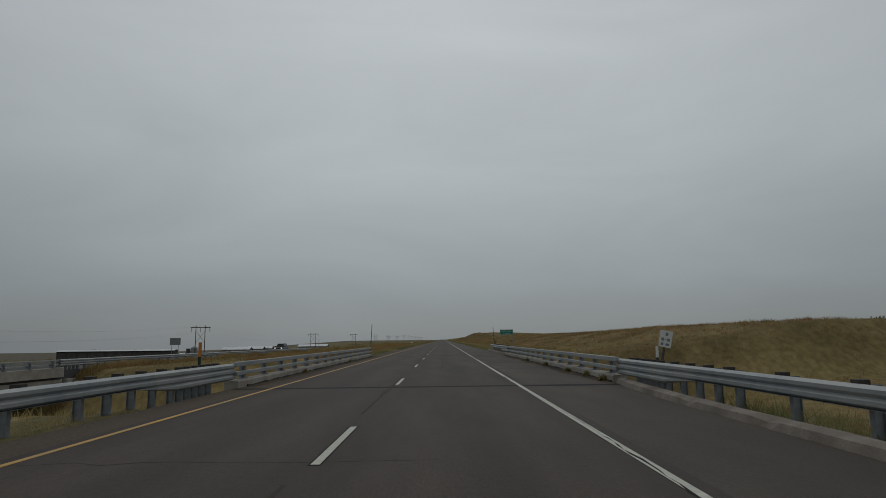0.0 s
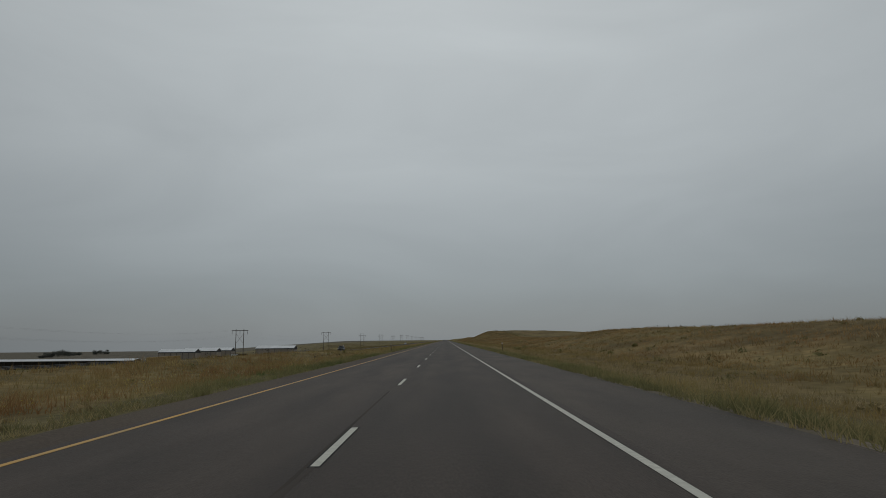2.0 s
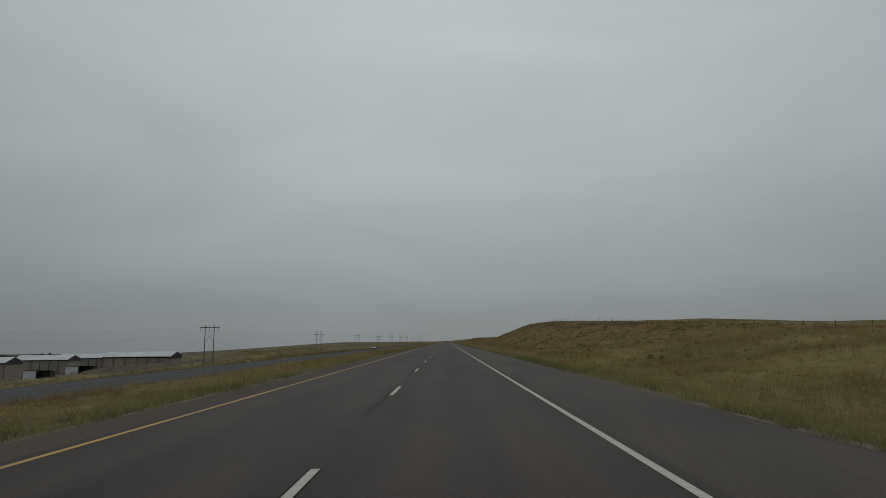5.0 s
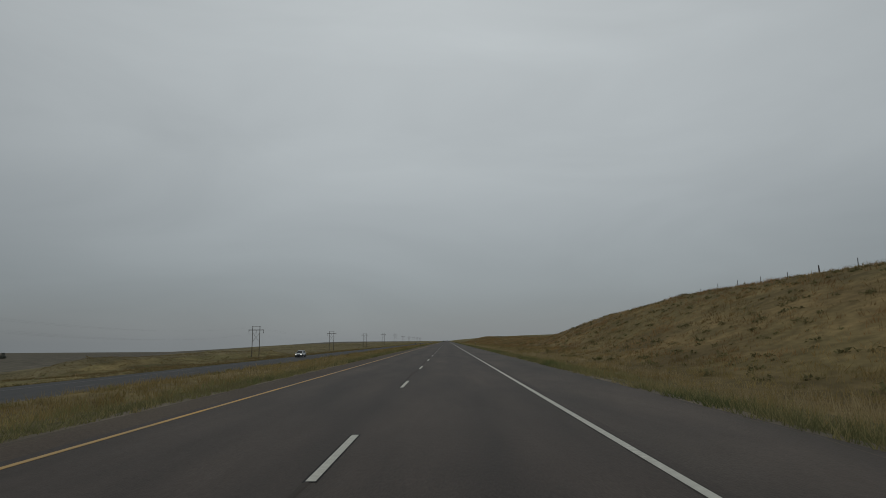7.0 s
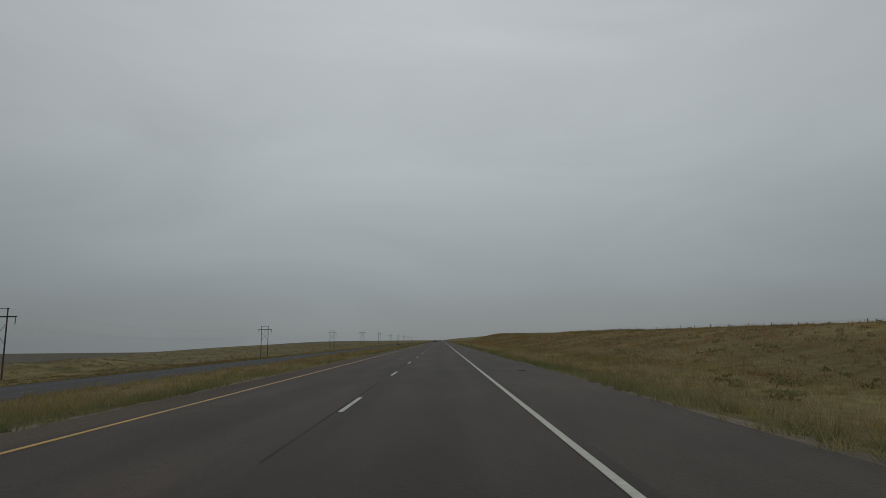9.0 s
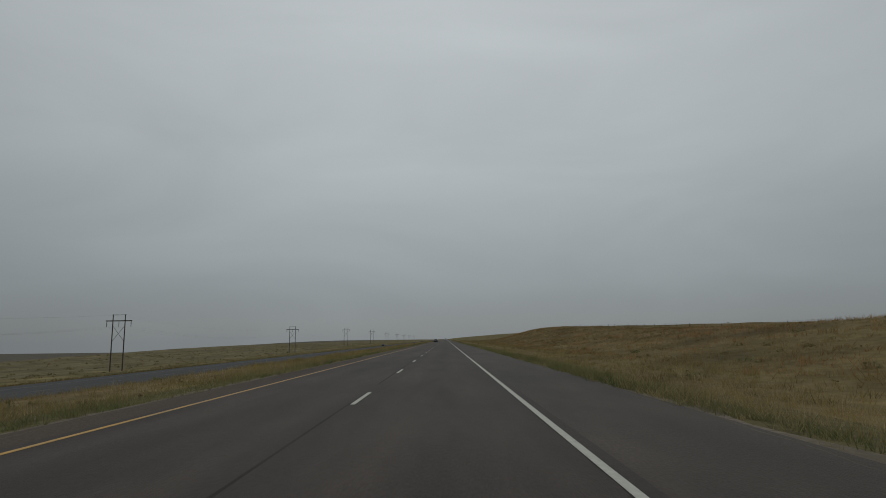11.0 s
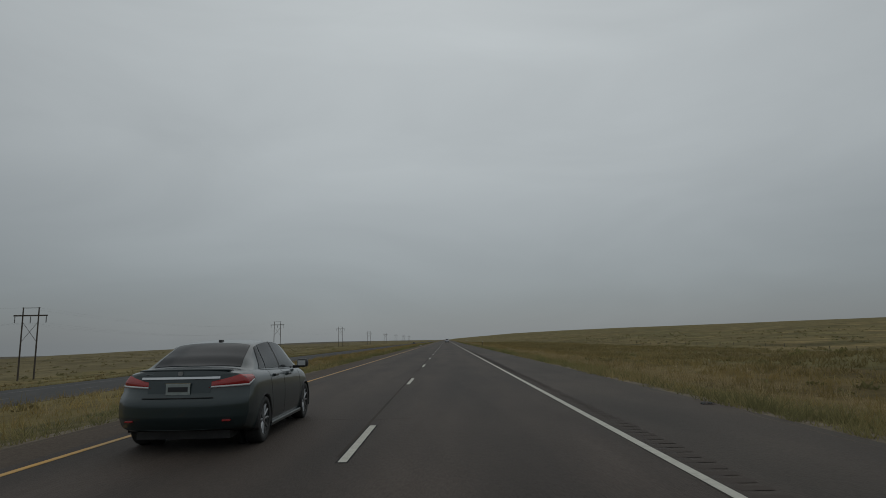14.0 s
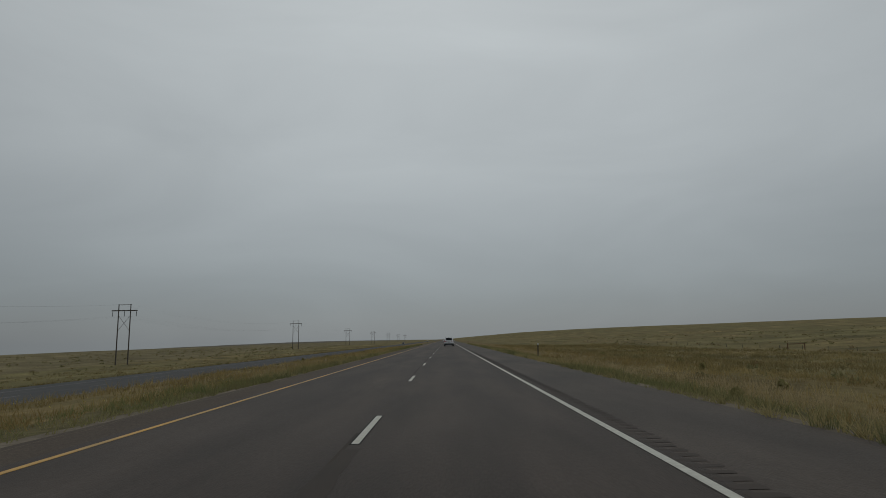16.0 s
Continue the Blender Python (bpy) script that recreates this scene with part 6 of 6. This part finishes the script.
for x, y, r, h in ((6.62, 13.0, 0.10, 0.12), (6.66, 15.4, 0.08, 0.10), (6.6, 18.5, 0.12, 0.12), (6.64, 24.2, 0.09, 0.14), (6.65, 31.0, 0.08, 0.1), (-4.62, 20.0, 0.07, 0.09), (-4.62, 33.0, 0.08, 0.1)):
    weed_bush(x, y, r, h, 0.0)
for i in range(28):
    weed_bush(rng.uniform(8.5, 26), rng.uniform(20, 1440), rng.uniform(0.12, 0.32), rng.uniform(0.15, 0.4))
for i in range(30):
    weed_bush(rng.uniform(-14, -5.8), rng.uniform(50, 1440), rng.uniform(0.12, 0.26), rng.uniform(0.15, 0.35))


# yellow wildflowers in the median and gravel along the pavement's edge
FLOWER = mat("yellow_petals", (0.46, 0.38, 0.06), 0.8, island=0.2)


def flowers(n, yr):
    g_ = np.random.default_rng(int(yr[0]))
    cx, cy = g_.uniform(-9.5, -5.6, n), g_.uniform(*yr, n)
    k = g_.random(n) < np.clip(np.sin(cy * 0.21) * np.sin(cx * 1.9 + cy * 0.06) + 0.1, 0, 1)
    cx, cy = cx[k], cy[k]
    x, y = np.repeat(cx, 7) + g_.normal(0, 0.12, 7 * len(cx)), np.repeat(cy, 7) + g_.normal(0, 0.12, 7 * len(cx))
    z = land(x, y) + g_.uniform(0.22, 0.45, len(x))
    v = np.stack([x, y, z], -1)[:, None, :] + g_.normal(0, 0.013, (len(x), 3, 3))
    single("yellow_wildflowers", grid_mesh("yellow_wildflowers", v.reshape(-1, 3), np.arange(3 * len(x)).reshape(-1, 3), FLOWER), None, "small yellow wildflowers scattered in the median grass", "flowers", "stuff")


flowers(900, (150, 300))
flowers(3200, (930, 1420))

GRAVEL = mat("dusty_gravel", (0.27, 0.225, 0.17), 0.95, second=(0.17, 0.14, 0.105), scale=6, third=(0.14, 0.12, 0.088), scale2=0.4, bump=0.8, bump_scale=25, spec=0.1)
for side, x in ((-1, -4.83), (1, 6.70)):
    gys = np.concatenate([np.arange(-60, 8, 0.8), [8.05]]), np.arange(48.2 if side < 0 else 68.5, 1500, 0.8)
    for part_y in gys:
        n = len(part_y)
        wob = 0.38 + 0.12 * np.sin(part_y * 0.37) + 0.09 * np.sin(part_y * 1.3 + 2) + rng.uniform(-0.05, 0.09, n)
        inn = 0.10 + 0.07 * np.sin(part_y * 0.9 + side) + 0.05 * np.sin(part_y * 2.3) + rng.uniform(0, 0.08, n)
        rings = [[(x - side * b, y, -0.0034), (x + side * a, y, ground_z(x + side * a, y) + 0.012), (x + side * a, y, -0.2), (x - side * b, y, -0.2)] for y, a, b in zip(part_y, wob, inn)]
        single("gravel_edge", loft(rings), GRAVEL, "ragged strip of dusty gravel along the pavement", "gravel", "structure")


def debris(x, y, ln, rz, label="curled black strip of shredded tyre on the shoulder"):
    pts = [(ln * (i / 8 - 0.5), 0.025 * math.sin(i * 0.9), 0.010 + 0.02 * abs(math.sin(i * 0.8))) for i in range(9)]
    bm = loft([[(a, b - 0.05, c), (a, b + 0.05, c + 0.01), (a, b + 0.05, c + 0.022), (a, b - 0.05, c + 0.012)] for a, b, c in pts])
    single("tyre_debris", bm, RUBBER, label, "tyre debris", m=place(x, y, -0.01, rz), group="debris on the shoulder")


for x, y, ln, rz in ((5.5, 770.6, 0.35, 30), (6.4, 670.4, 0.6, 5), (6.55, 669.2, 0.35, -25), (6.75, 710.8, 0.5, -50), (4.9, 262.6, 0.3, 0), (6.5, 1163.6, 0.3, 20), (6.4, 213.2, 0.30, 10)):
    debris(x, y, ln, rz)
for x0, x1, y0, y1 in ((6.85, 9.4, 1044, 1058), (6.85, 9.0, 1268, 1286), (-4.9, -6.3, 88, 103), (-4.95, -5.7, 1201, 1210), (-4.95, -6.2, 1001, 1008)):
    s_ = 1 if x0 > 0 else -1
    rings = []
    for y in np.arange(y0, y1, 0.7):
        k = math.sin(math.pi * (y - y0) / (y1 - y0))
        xe = x0 + 0.4 * s_ + (x1 - x0) * k + rng.uniform(-0.1, 0.1)
        rings.append([(x, y, ground_z(x, y) + 0.03 + 0.01 * math.sin(x * 3 + y)) for x in np.linspace(x0, xe, 6)] + [(xe, y, ground_z(xe, y) - 0.2), (x0, y, -0.2)])
    single("gravel_turnout", loft(rings), GRAVEL, "pale gravel patch widening the shoulder", "gravel", "structure")

for x, y, rr, hh in ((31, 1203, 0.9, 0.8), (41, 1213, 0.7, 0.6), (12.9, 264, 0.40, 0.5), (13.6, 266, 0.35, 0.5), (15.5, 272, 0.45, 0.45), (26, 1398, 0.6, 0.5), (-5.95, 1009.5, 0.36, 0.36), (-6.8, 1013, 0.28, 0.28)):
    weed_bush(x, y, rr, hh)

# dry dark-headed stalks in the median
STALK = mat("dead_stalks", (0.045, 0.032, 0.022), 0.9, second=(0.075, 0.055, 0.035), scale=5)
g_ = np.random.default_rng(77)
bm = bmesh.new()
for i in range(70):
    x, y = g_.uniform(-17, -6.6), g_.uniform(208, 345)
    z, h = ground_z(x, y), g_.uniform(0.3, 0.6)
    rod((x, y, z - 0.05), (x + g_.normal(0, 0.08), y, z + h), 0.007, 0.005, bm, 4)
    for k in range(g_.integers(1, 4)):
        hx, hz = x + g_.normal(0, 0.10), z + h * g_.uniform(0.75, 1.05)
        rod((hx, y, hz - 0.05), (hx, y, hz + 0.03), 0.025, 0.018, bm, 6)
single("dead_stalks", bm, STALK, "dead dark-headed weed stalks standing in the median grass", "weeds", "stuff")

# a bent white frame lying at the pavement's edge
fr = thing("bent_frame", place(-4.62, 1293.0, 0.0, 12), "bent white metal frame lying at the pavement edge", "litter")
bm = bmesh.new()
hoop = [(0.23 * math.cos(a * math.pi / 10) + 0.03 * math.sin(a * 1.3), 0.07 * math.sin(a * 0.7), 0.02 + (0.20 + 0.07 * math.cos(a * 0.8)) * math.sin(a * math.pi / 10)) for a in range(11)]
for p, q in zip(hoop, hoop[1:]):
    rod(p, q, 0.022, 0.022, bm, 7)
part("hoop", bm, SIGN_WHITE, fr)
part("foot_bar", box(-0.30, 0.22, -0.05, 0.03, 0.0, 0.035, bevel=0.01), SIGN_WHITE, fr)
part("stay", rod((-0.02, 0.0, 0.03), (-0.14, 0.02, 0.20), 0.018, n=7), SIGN_WHITE, fr)
part("loose_plate", box(-0.46, -0.30, -0.06, 0.06, 0.0, 0.02, bevel=0.006), SIGN_WHITE, fr)
